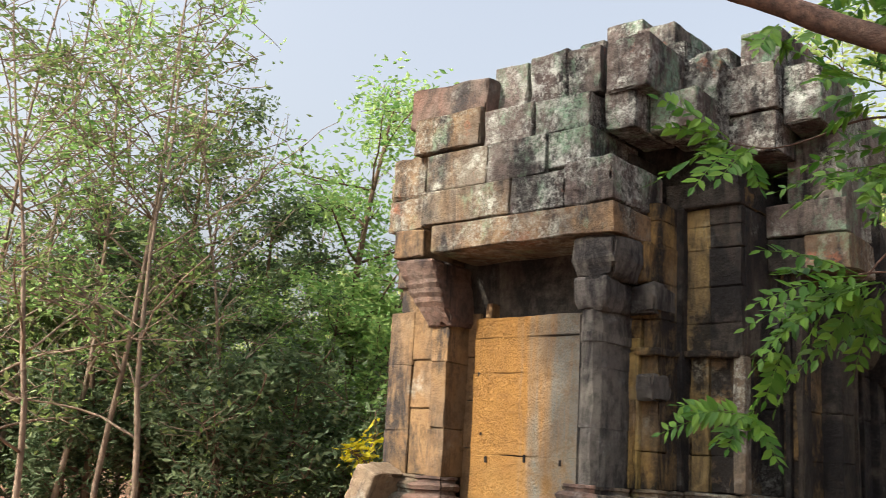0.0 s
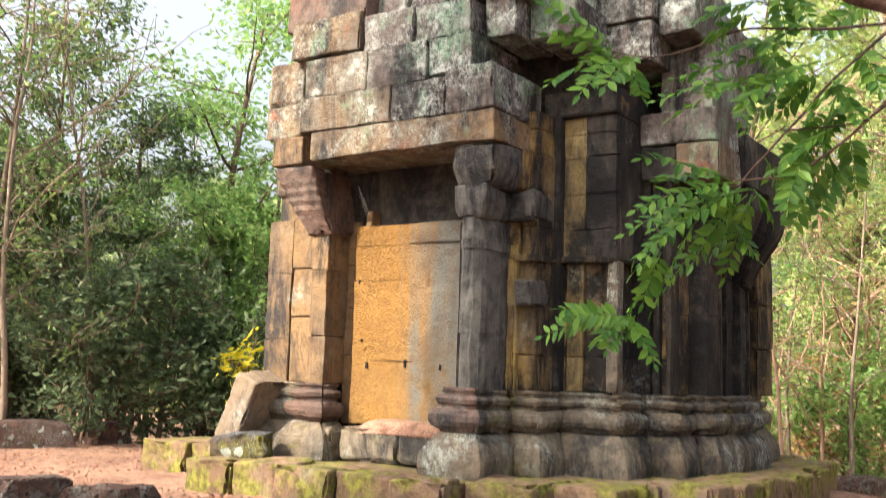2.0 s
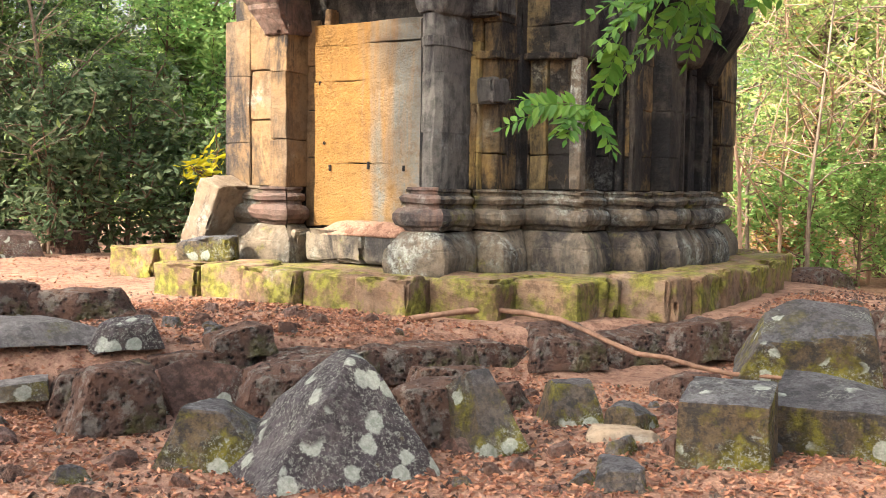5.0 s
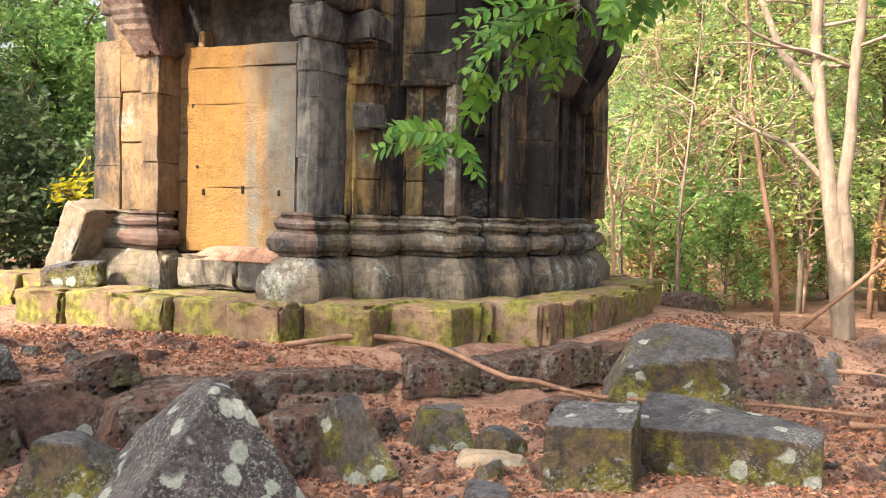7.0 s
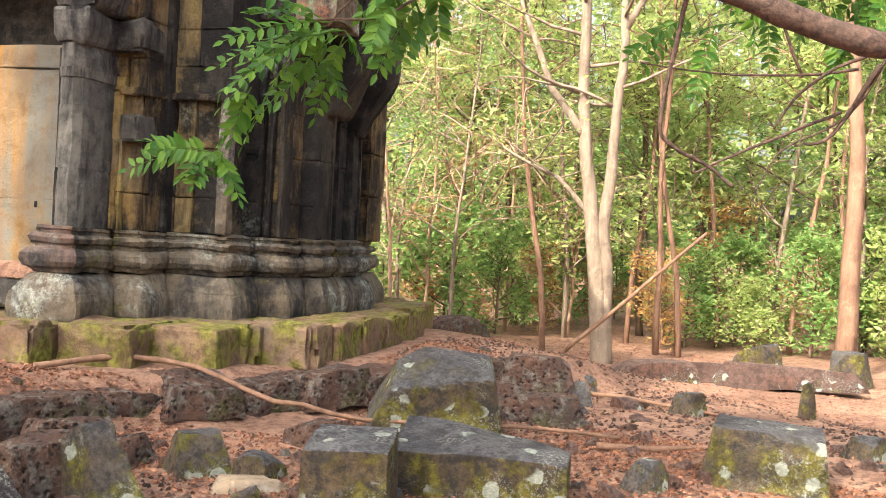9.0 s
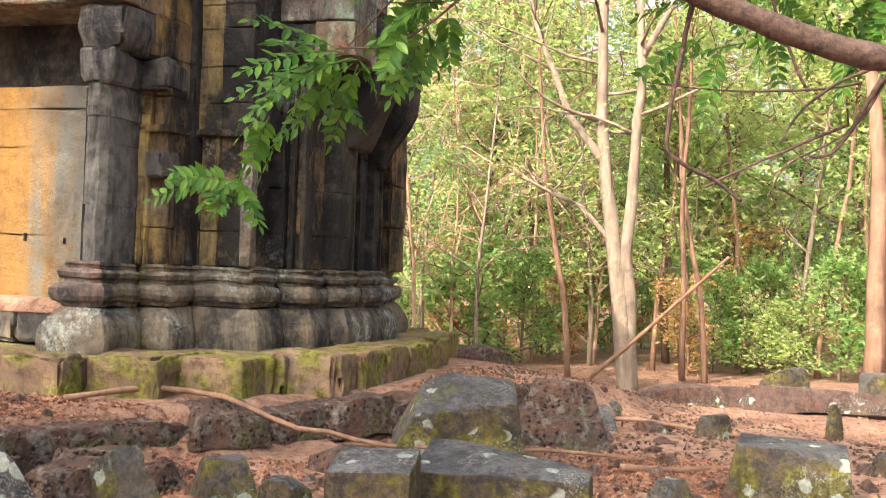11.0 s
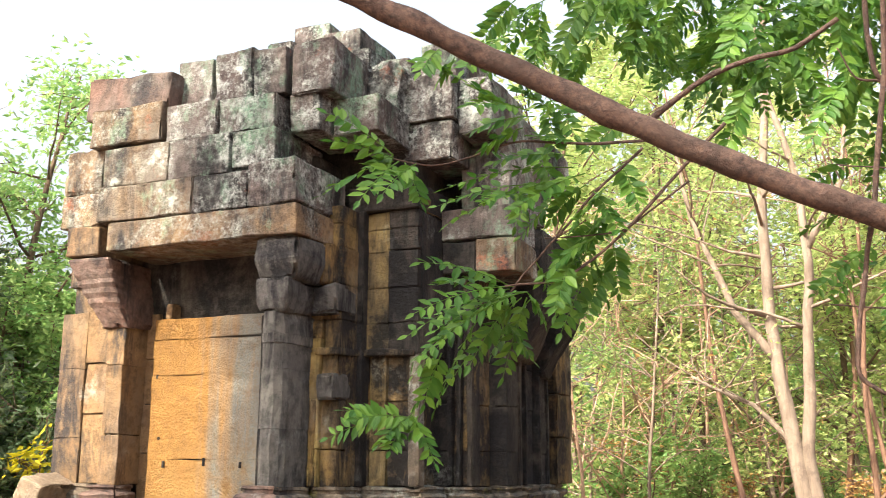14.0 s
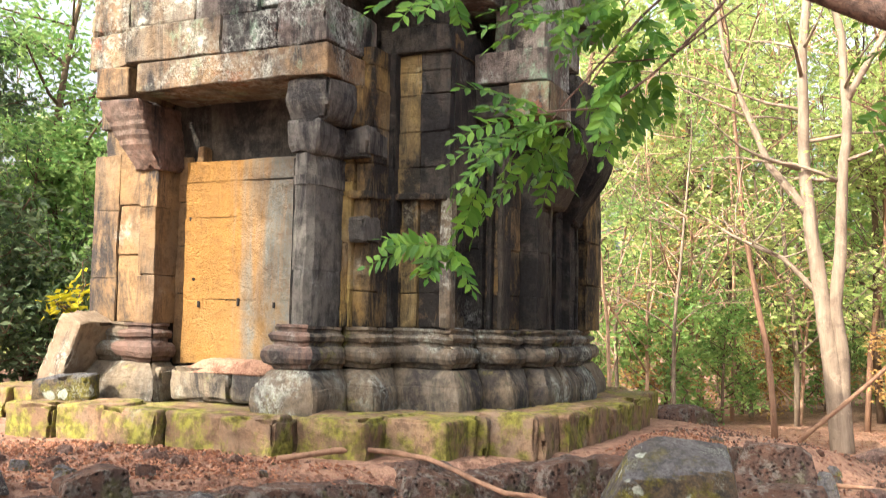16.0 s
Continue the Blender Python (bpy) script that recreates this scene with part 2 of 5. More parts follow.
def laterite_material():
    k = Net("laterite", 0.95)
    pits = k.ramp(k.mul(k.voronoi(19), k.mul(k.noise(34, 4), 0.5), "ADD"), 0.28, 0.66)
    c = k.mix(k.ramp(k.noise(3, 5, 0.7), 0.35, 0.65), (0.135, 0.072, 0.05), (0.055, 0.042, 0.04))
    c = k.mix(k.ramp(pits, 0.62, 0.1), c, (0.010, 0.008, 0.008))
    c = k.mix(k.mul(k.ramp(k.noise(7, 6, 0.75), 0.52, 0.60), 0.55), c, (0.22, 0.205, 0.18))
    c = k.mix(k.mul(k.ramp(k.noise(1.5, 5, 0.7), 0.56, 0.66), 0.6), c, (0.12, 0.115, 0.03))
    k.bump(k.mul(pits, k.noise(12, 6, 0.7), "ADD"), 1.0, 0.12)
    return k.done(c)


M_LAT = laterite_material()


def ground_material():
    k = Net("sandy_ground", 0.95)
    c = k.mix(k.ramp(k.noise(0.7, 5, 0.65), 0.35, 0.65), (0.34, 0.20, 0.14), (0.21, 0.118, 0.083))
    c = k.mix(k.mul(k.ramp(k.noise(9, 6, 0.75), 0.46, 0.60), 0.75), c, (0.10, 0.048, 0.032))
    c = k.mix(k.mul(k.ramp(k.noise(30, 4, 0.7), 0.55, 0.7), 0.5), c, (0.42, 0.30, 0.21))
    k.bump(k.mul(k.noise(7, 7, 0.7), k.noise(40, 4), "ADD"), 0.7, 0.06)
    return k.done(c)


M_GROUND = ground_material()


def leaf_material(name, a, b, through=0.45):
    k = Net(name, 0.5)
    c = k.mix(k.random(True), a, b)
    c = k.mix(k.mul(k.random(), 0.35), c, tuple(v * 0.6 for v in a))
    k.b.inputs["Specular IOR Level"].default_value = 0.35
    t = k.n.new("ShaderNodeBsdfTranslucent")
    k.l.new(c, t.inputs[0])
    k.l.new(c, k.b.inputs["Base Color"])
    m = k.n.new("ShaderNodeMixShader")
    m.inputs[0].default_value = through
    k.l.new(k.b.outputs[0], m.inputs[1])
    k.l.new(t.outputs[0], m.inputs[2])
    k.l.new(m.outputs[0], k.n["Material Output"].inputs[0])
    return k.m


M_LEAF_NEAR = leaf_material("fresh_leaf", (0.04, 0.125, 0.016), (0.125, 0.25, 0.028), 0.45)
# two darker greens with the forest's shade put into the leaf colour
M_LEAF_DARK = leaf_material("shade_dark_leaf", (0.06, 0.11, 0.05), (0.19, 0.25, 0.13), 0.42)
M_LEAF_SHADE = leaf_material("shade_green_leaf", (0.08, 0.155, 0.04), (0.26, 0.33, 0.11), 0.48)
M_LEAF_MID = leaf_material("green_leaf", (0.15, 0.31, 0.085), (0.34, 0.47, 0.16), 0.57)
M_LEAF_YELLOW = leaf_material("yellowing_leaf", (0.30, 0.44, 0.13), (0.52, 0.56, 0.23), 0.58)
M_LEAF_BRIGHT = leaf_material("bright_yellow_leaf", (0.55, 0.52, 0.02), (0.65, 0.55, 0.05), 0.5)
M_LEAF_DRY = leaf_material("dry_leaf", (0.42, 0.23, 0.075), (0.55, 0.37, 0.14), 0.35)
M_LITTER = leaf_material("fallen_leaf", (0.12, 0.042, 0.026), (0.38, 0.18, 0.10), 0.1)


def bark_material(name, a, b, scale=(9, 9, 1.5)):
    k = Net(name, 0.9)
    n = k.noise(1.0, 6, 0.7, scale)
    c = k.mix(k.ramp(n, 0.35, 0.65), a, b)
    c = k.mix(k.mul(k.ramp(k.noise(5, 6, 0.7), 0.53, 0.60), 0.5), c, tuple(v * 1.35 for v in a))
    c = k.mix(k.mul(k.ramp(k.noise(2.5, 5, 0.7), 0.52, 0.62), 0.6), c, tuple(v * 0.5 for v in b))
    k.bump(n, 0.7, 0.03)
    return k.done(c)


M_BARK_PALE = bark_material("pale_bark", (0.26, 0.205, 0.155), (0.14, 0.105, 0.08))
M_TWIG = bark_material("dry_twig_bark", (0.46, 0.31, 0.22), (0.30, 0.19, 0.13))
M_BARK = bark_material("brown_bark", (0.17, 0.115, 0.08), (0.09, 0.06, 0.042))
M_BARK_RED = bark_material("reddish_bark", (0.23, 0.135, 0.09), (0.13, 0.075, 0.05))
M_BRANCH = bark_material("branch_bark", (0.105, 0.066, 0.052), (0.028, 0.02, 0.018), (30, 30, 30))


# ---- mesh helpers ----
def mesh_from(name, verts, faces, mat, smooth=False):
    me = bpy.data.meshes.new(name)
    me.from_pydata([tuple(map(float, v)) for v in verts], [], [tuple(map(int, f)) for f in faces])
    me.materials.append(mat)
    if smooth:
        me.polygons.foreach_set("use_smooth", [True] * len(me.polygons))
    me.update()
    return me


def part(name, geo, mat, parent=None, label="", smooth=False):
    ob = new(name, mesh_from(name, geo[0], geo[1], mat, smooth))
    if parent is not None:
        ob.parent = parent
    if label:
        ob["label"] = label
    return ob


def base_empty(name, m):
    ob = new(name)
    ob.empty_display_size = 0.3
    ob.matrix_basis = m
    return ob


def box_grid(vals):
    """Surface grid of a box from the values along each axis, corners shared."""
    index, verts, faces = {}, [], []

    def vid(p):
        key = tuple(round(c, 5) for c in p)
        if key not in index:
            index[key] = len(verts)
            verts.append(p)
        return index[key]

    for ax in range(3):
        i, j = (ax + 1) % 3, (ax + 2) % 3
        for end in (0, -1):
            for p in range(len(vals[i]) - 1):
                for q in range(len(vals[j]) - 1):
                    quad = []
                    for dp, dq in ((0, 0), (1, 0), (1, 1), (0, 1)):
                        c = [0, 0, 0]
                        c[ax], c[i], c[j] = vals[ax][end], vals[i][p + dp], vals[j][q + dq]
                        quad.append(vid(tuple(c)))
                    faces.append(quad if end == -1 else quad[::-1])
    return np.array(verts), faces


def worn_box(lo, hi, r=0.025, step=0.16, amp=0.012, seed=0, taper=0.0, chips=1.0):
    """A stone block between two corners: rounded, uneven, chipped edges."""
    lo, hi = np.array(lo, float), np.array(hi, float)
    h, mid = (hi - lo) / 2, (hi + lo) / 2
    r = min(r, 0.45 * h.min())
    vals = []
    for k in range(3):
        n = max(2, min(14, int(round(2 * h[k] / step)) + 1))
        vals.append(np.concatenate([[-h[k]], np.linspace(-(h[k] - r), h[k] - r, n), [h[k]]]))
    v, f = box_grid(vals)
    inner = np.clip(v, -(h - r), h - r)
    d = v - inner
    ln = np.linalg.norm(d, axis=1, keepdims=True)
    v = inner + r * d / np.maximum(ln, 1e-9)
    edge = (np.abs(d) > 1e-6).sum(1)
    off = Vector((seed * 7.31, seed * 3.17, seed * 1.93))
    out = []
    for p, e in zip(v, edge):
        q = Vector(p) + Vector(mid)
        n1 = noise.noise_vector(q * 2.6 + off)
        n2 = noise.noise_vector(q * 9.0 + off)
        g = Vector(p) + n1 * amp * 1.6 + n2 * amp * 0.7
        if e >= 2 and chips:
            c = max(0.0, noise.noise(q * 5.5 + off * 1.7) - 0.12) * 0.16 * chips
            g *= 1.0
            g -= Vector(np.sign(p) * np.minimum(np.abs(p), c))
        if taper:
            g.x *= 1 - taper * (p[2] / h[2] + 1) / 2
            g.y *= 1 - taper * (p[2] / h[2] + 1) / 2
        out.append(g + Vector(mid))
    return np.array(out), f


def boulder(size, seed, r=0.12, n=7, amp=0.045, lean=0.2, top=(0.8, 0.8), cuts=5, shift=(0, 0)):
    """A broken, angular stone with its base at z = 0; top: how much its upper side narrows."""
    rng = np.random.RandomState(seed)
    h = np.array(size, float) / 2
    vals = [np.concatenate([[-a], np.linspace(-a * 0.88, a * 0.88, n), [a]]) for a in h]
    v, f = box_grid(vals)
    rr = r * h.min()
    inner = np.clip(v, -(h - rr), h - rr)
    d = v - inner
    v = inner + rr * d / np.maximum(np.linalg.norm(d, axis=1, keepdims=True), 1e-9)
    w = (v[:, 2] / h[2] + 1) / 2
    v[:, 0] = v[:, 0] * (1 + (top[0] - 1) * w) + (rng.uniform(-lean, lean) * h[2] * 2 + shift[0]) * w
    v[:, 1] = v[:, 1] * (1 + (top[1] - 1) * w) + (rng.uniform(-lean, lean) * h[2] * 2 + shift[1]) * w
    for _ in range(cuts):                      # broken planes
        nrm = rng.normal(size=3) / h
        nrm[2] = abs(nrm[2]) + 0.1
        nrm /= np.linalg.norm(nrm)
        lim = rng.uniform(0.62, 0.86) * (v @ nrm).max()
        v -= np.maximum(0, v @ nrm - lim)[:, None] * nrm * 0.96
    off = Vector((seed * 5.1, seed * 2.3, seed * 3.7))
    s = min(size)
    out = []
    for p in v:
        q = Vector(p) / s
        out.append(Vector(p) + noise.noise_vector(q * 1.6 + off) * amp * s + noise.noise_vector(q * 6 + off) * amp * s * 0.35)
    out = np.array(out)
    out[:, 2] -= out[:, 2].min()
    return out, f


def tubes(lines, sides=7):
    """Tapered tubes along lists of (point, radius)."""
    verts, faces = [], []
    for line in lines:
        pts = [Vector(p) for p, _ in line]
        start = len(verts)
        ref = Vector((0.31, 0.17, 0.93))
        for k, (p, (_, rad)) in enumerate(zip(pts, line)):
            t = (pts[min(k + 1, len(pts) - 1)] - pts[max(k - 1, 0)]).normalized()
            a = t.cross(ref)
            if a.length < 0.1:
                a = t.cross(Vector((1, 0, 0)))
            a.normalize()
            b = t.cross(a)
            for s in range(sides):
                w = 2 * math.pi * s / sides
                verts.append(p + (a * math.cos(w) + b * math.sin(w)) * rad)
        for k in range(len(pts) - 1):
            for s in range(sides):
                i, j = start + k * sides + s, start + k * sides + (s + 1) % sides
                faces.append((i, j, j + sides, i + sides))
        faces.append(tuple(start + s for s in range(sides))[::-1])
        faces.append(tuple(start + (len(pts) - 1) * sides + s for s in range(sides)))
    return verts, faces


def leaves(centres, size, rng, droop=0.25, slim=0.42):
    """Small folded leaves, one island each, at the centres."""
    n = len(centres)
    d = rng.normal(size=(n, 3))
    d[:, 2] = d[:, 2] * 0.5 - droop
    d /= np.linalg.norm(d, axis=1, keepdims=True)
    s = rng.normal(size=(n, 3))
    s -= (s * d).sum(1, keepdims=True) * d
    s /= np.linalg.norm(s, axis=1, keepdims=True)
    nrm = np.cross(d, s)
    L = size * rng.uniform(0.6, 1.3, (n, 1))
    c = np.asarray(centres)
    v = np.stack([c - d * L * 0.5, c + s * L * slim * 0.5 + nrm * L * 0.08, c + d * L * 0.5, c - s * L * slim * 0.5 + nrm * L * 0.08], 1).reshape(-1, 3)
    k = np.arange(n) * 4
    f = np.concatenate([np.stack([k, k + 1, k + 2], 1), np.stack([k, k + 2, k + 3], 1)])
    return v, f


# ---- ground ----
A_T = radians(-42.0)
EX = Vector((math.cos(A_T), math.sin(A_T), 0))
EY = Vector((-math.sin(A_T), math.cos(A_T), 0))
T_AT = EX * -6.25 + EY * 11.2


def to_temple(x, y):
    p = Vector((x, y, 0)) - T_AT
    return p.dot(EX), p.dot(EY)


def ease(v, lo, hi):
    w = min(1.0, max(0.0, (v - lo) / (hi - lo)))
    return w * w * (3 - 2 * w)


def kerb_y(x):
    return 7.55 + 0.26 * x


def ground_z(x, y):
    """Terrace round the temple, a step down to the path in front and to the right."""
    q = Vector((x, y, 0))
    up = ease(y - kerb_y(x) + 0.12 * noise.noise(q * 1.1), -0.35, 0.15) * ease(x, 9.5, 6.6) * ease(x, -7, -4) * ease(y, 21, 17)
    z = 0.04 + 0.37 * up
    z -= 0.24 * ease(x, 5, 12)
    z += 0.035 * noise.noise(q * 0.8) + 0.024 * noise.noise(q * 2.7) + 0.012 * noise.noise(q * 7)
    d = math.hypot(x, y)
    if d > 60:
        z += (d - 60) * 0.02
    return z


def build_ground():
    ring = np.concatenate([np.linspace(0, 14, 180), np.linspace(14.4, 60, 60), np.geomspace(66, 900, 16)])
    ax = np.concatenate([-ring[:0:-1], ring])
    verts = [(x, y + 8, ground_z(x, y + 8)) for y in ax for x in ax]
    n = len(ax)
    faces = [(j * n + i, j * n + i + 1, (j + 1) * n + i + 1, (j + 1) * n + i) for j in range(n - 1) for i in range(n - 1)]
    g = part("ground", (verts, faces), M_GROUND, smooth=True)
    tagged(g, "reddish sandy forest floor with leaf litter", "ground", kind="structure")


build_ground()

# ---- temple ----
temple = base_empty("temple_ruin", Matrix.Translation(T_AT) @ Matrix.Rotation(A_T, 4, "Z"))
tagged(temple, "ruined sandstone temple tower with a false door", "temple")
HALF = [(0.88, -2.65), (0.88, -3.2), (1.17, -3.2), (1.17, -2.6), (1.45, -2.6), (1.45, -2.1), (2.1, -2.1), (2.1, -1.5), (2.42, -1.5),
        (2.42, -1.0), (2.62, -1.0), (2.62, 0.38), (2.42, 0.38), (2.42, 1.5), (2.1, 1.5), (2.1, 2.1), (0.0, 2.1)]
LEFT = [(0.92, -2.66), (0.92, -2.90), (1.20, -2.90), (1.20, -2.82), (1.88, -2.82), (1.88, -2.1)] + HALF[6:]
seed_count = [10]


def nseed():
    seed_count[0] += 1
    return seed_count[0]


def turned(p, k):
    for _ in range(k):
        p = (-p[1], p[0])
    return p


def stone(name, lo, hi, mat, label="", **kw):
    return part(name, worn_box(lo, hi, seed=nseed(), **kw), mat, temple, label)


def sweep(name, path, profile, mat, skip=()):
    """Moulding pieces along a right-angled path; profile rows are (out, z). One piece for each side."""
    n = len(path)
    nrm = []
    for i in range(n - 1):
        dx, dy = path[i + 1][0] - path[i][0], path[i + 1][1] - path[i][1]
        ln = math.hypot(dx, dy)
        nrm.append((dy / ln, -dx / ln))
    for i in range(n - 1):
        if i in skip:
            continue
        na = nrm[i - 1] if i else (0, 0)
        nb = nrm[i + 1] if i < n - 2 else (0, 0)
        p, q, e = path[i], path[i + 1], nrm[i]
        ln = math.hypot(q[0] - p[0], q[1] - p[1])
        m = len(profile)
        count = max(1, int(round(ln / 0.55)))
        for j in range(count):
            sd = nseed()
            rng = np.random.RandomState(sd)
            w0, w1 = j / count + (0.006 / ln if j else 0), (j + 1) / count - (0.006 / ln if j < count - 1 else 0)
            out = rng.uniform(-0.022, 0.022) if count > 1 else 0.0
            cuts = max(3, int(ln * (w1 - w0) / 0.06) + 1)
            verts, faces = [], []
            for c in range(cuts + 1):
                w = w0 + (w1 - w0) * c / cuts
                worn = 0.018 * (c in (0, cuts))
                for d, z in profile:
                    d2 = d + (out - worn if d > 0 else 0)
                    x0, y0 = p[0] + d2 * (na[0] + e[0]), p[1] + d2 * (na[1] + e[1])
                    x1, y1 = q[0] + d2 * (nb[0] + e[0]), q[1] + d2 * (nb[1] + e[1])
                    v = Vector((x0 + (x1 - x0) * w, y0 + (y1 - y0) * w, z))
                    v += noise.noise_vector(v * 3.1 + Vector((sd, 0, 0))) * 0.026 + noise.noise_vector(v * 11) * 0.011
                    verts.append(v)
            for c in range(cuts):
                for k in range(m - 1):
                    a, b = c * m + k, c * m + k + 1
                    faces.append((a, a + m, b + m, b))
            faces.append(tuple(range(m)))
            faces.append(tuple(cuts * m + k for k in range(m))[::-1])
            part(name, (verts, faces), mat(i) if callable(mat) else mat, temple)


PLINTH = [(-0.1, 0.73), (0.205, 0.73), (0.215, 0.80), (0.212, 0.90), (0.20, 0.955), (0.188, 0.96), (0.185, 0.98), (0.145, 1.05), (0.10, 1.11), (0.08, 1.125), (-0.1, 1.13)]
TORUS = [(-0.1, 1.135), (0.06, 1.135), (0.075, 1.17), (0.12, 1.19), (0.145, 1.24), (0.145, 1.29), (0.115, 1.335), (0.055, 1.345), (0.055, 1.375),
         (0.09, 1.39), (0.105, 1.43), (0.085, 1.455), (0.035, 1.465), (0.035, 1.49), (0.055, 1.50), (0.055, 1.525), (-0.1, 1.53)]
for _path in (HALF, [(-p[0], p[1]) for p in LEFT][::-1]):
    _left = _path[0][0] <= 0
    sweep("plinth_block", _path, PLINTH, M_BASE)
    sweep("base_moulding", _path, TORUS, lambda i: M_RED if i in ((len(LEFT) - 3, len(LEFT) - 2) if _left else (1,)) else M_BASE)

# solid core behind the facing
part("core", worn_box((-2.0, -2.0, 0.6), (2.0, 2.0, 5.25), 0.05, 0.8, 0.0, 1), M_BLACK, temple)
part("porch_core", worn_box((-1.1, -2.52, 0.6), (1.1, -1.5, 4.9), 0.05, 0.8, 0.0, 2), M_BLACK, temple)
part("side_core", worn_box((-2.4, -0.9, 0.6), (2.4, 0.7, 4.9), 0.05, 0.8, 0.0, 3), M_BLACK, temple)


def courses(z0, z1, rng, lo=0.45, hi=0.8):
    z = [z0]
    while z[-1] < z1 - hi * 1.1:
        z.append(z[-1] + rng.uniform(lo, hi))
    return z + [z1]


COURSES = (1.88, 2.36, 2.82, 3.14, 3.5, 3.88, 4.12)


def pier(a0, a1, b0, b1, z0, z1, mat, seed, split=0.0, gap=0.003, level=False):
    """A stack of facing blocks, each a little off its neighbours."""
    rng = np.random.RandomState(seed)
    zz = courses(z0, z1, rng) if not level else [z0] + [z for z in COURSES if z0 + 0.1 < z < z1 - 0.1] + [z1]
    for lo, hi in zip(zz[:-1], zz[1:]):
        j = rng.uniform(-0.012, 0.012, 4) * gap / 0.003
        if split and rng.rand() < split:
            m = a0 + (a1 - a0) * rng.uniform(0.35, 0.65)
            stone("wall_block", (a0 + j[0], b0 + j[2], lo + gap), (m - gap, b1, hi - gap), mat, r=0.006 + 2.5 * gap, amp=0.008)
            stone("wall_block", (m + gap, b0 + j[3], lo + gap), (a1 + j[1], b1, hi - gap), mat, r=0.006 + 2.5 * gap, amp=0.008)
        else:
            stone("wall_block", (a0 + j[0], b0 + j[2], lo + gap), (a1 + j[1], b1 + j[3], hi - gap), mat, r=0.006 + 2.5 * gap, amp=0.008)


# facing of the redented corner that is seen in full
pier(1.05, 1.27, -2.63, -2.0, 1.53, 2.95, M_OCHRE, 3, gap=0.0014, level=True)
pier(1.05, 1.27, -2.60, -2.0, 2.95, 4.3, M_WALL, 33, gap=0.0014, level=True)
pier(1.28, 1.46, -2.58, -2.0, 1.53, 4.3, M_WALL, 34, gap=0.0014, level=True)
pier(1.35, 1.54, -2.08, -1.3, 1.53, 2.82, M_WALL, 35, gap=0.0014, level=True)
pier(1.545, 1.73, -2.10, -1.3, 1.53, 2.82, M_OCHRE, 36, gap=0.0014, level=True)
pier(1.735, 2.0, -2.07, -1.3, 1.53, 2.82, M_WALL, 4, gap=0.0014, level=True)
pier(1.35, 1.76, -2.13, -1.3, 2.82, 4.30, M_OCHRE, 37, gap=0.0014, level=True)
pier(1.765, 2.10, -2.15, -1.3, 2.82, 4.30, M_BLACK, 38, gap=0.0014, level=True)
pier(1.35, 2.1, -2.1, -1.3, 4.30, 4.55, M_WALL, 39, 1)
# right-hand side: black stone carries its shade as well as its staining
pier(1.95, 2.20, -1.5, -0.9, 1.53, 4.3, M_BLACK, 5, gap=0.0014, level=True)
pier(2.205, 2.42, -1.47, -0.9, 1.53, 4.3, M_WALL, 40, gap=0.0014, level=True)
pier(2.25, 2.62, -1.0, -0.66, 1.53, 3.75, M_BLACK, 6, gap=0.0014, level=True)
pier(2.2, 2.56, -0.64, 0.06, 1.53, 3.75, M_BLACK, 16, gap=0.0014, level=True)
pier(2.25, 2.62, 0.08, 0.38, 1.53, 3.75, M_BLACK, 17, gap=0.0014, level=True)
pier(-1.88, -1.52, -2.80, -2.0, 1.53, 3.34, M_LEFT, 7, gap=0.0012)
pier(-1.515, -1.21, -2.79, -2.0, 1.53, 3.5, M_LEFT, 13, gap=0.0012)
pier(-2.1, -1.35, -2.1, -1.3, 1.53, 4.3, M_LEFT, 8, 1)
pier(-2.6, -1.95, -1.45, -0.8, 1.53, 4.3, M_LEFT, 9, 1)
# remaining sides, not seen closely
for _a0, _b0 in ((-2.6, 0.8), (1.95, 0.8), (-2.1, 1.3), (1.35, 1.3)):
    pier(_a0, _a0 + 0.65, _b0, _b0 + 0.65, 1.53, 4.3, M_WALL, 30 + int(_a0 * 10))

# upright fillets between the wall planes
for _a0, _a1, _b0, _z1, _m in ((1.19, 1.25, -2.665, 2.36, M_WALL), (1.41, 1.475, -2.42, 2.82, M_WALL), (1.44, 1.52, -2.24, 4.3, M_BLACK), (2.0, 2.118, -2.14, 2.82, M_BASE)):
    stone("fillet", (_a0, _b0, 1.53), (_a1, -2.0, _z1), _m, r=0.012, amp=0.008, step=0.14)
stone("ledge", (1.24, -2.66, 2.79), (1.50, -2.2, 2.86), M_WALL, r=0.012, amp=0.012)
stone("ledge", (1.36, -2.19, 2.80), (2.08, -1.9, 2.87), M_WALL, r=0.015, amp=0.015)
stone("wall_block", (1.28, -2.70, 2.36), (1.46, -2.3, 2.60), M_GREY, r=0.03, amp=0.02)
stone("wall_block", (1.08, -2.72, 3.18), (1.48, -2.3, 3.46), M_GREY, r=0.03, amp=0.02)
stone("wall_block", (1.05, -2.75, 3.47), (1.42, -2.3, 3.86), M_WALL, r=0.03, amp=0.02)
# thin black slab colours the unlit right face of the wall as shade
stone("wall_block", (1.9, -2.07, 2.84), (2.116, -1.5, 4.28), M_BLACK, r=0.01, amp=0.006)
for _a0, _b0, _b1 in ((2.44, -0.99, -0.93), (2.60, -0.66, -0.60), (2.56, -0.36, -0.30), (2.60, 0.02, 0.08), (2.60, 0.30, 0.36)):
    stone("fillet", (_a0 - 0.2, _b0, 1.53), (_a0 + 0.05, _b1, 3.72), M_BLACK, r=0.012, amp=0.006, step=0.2)
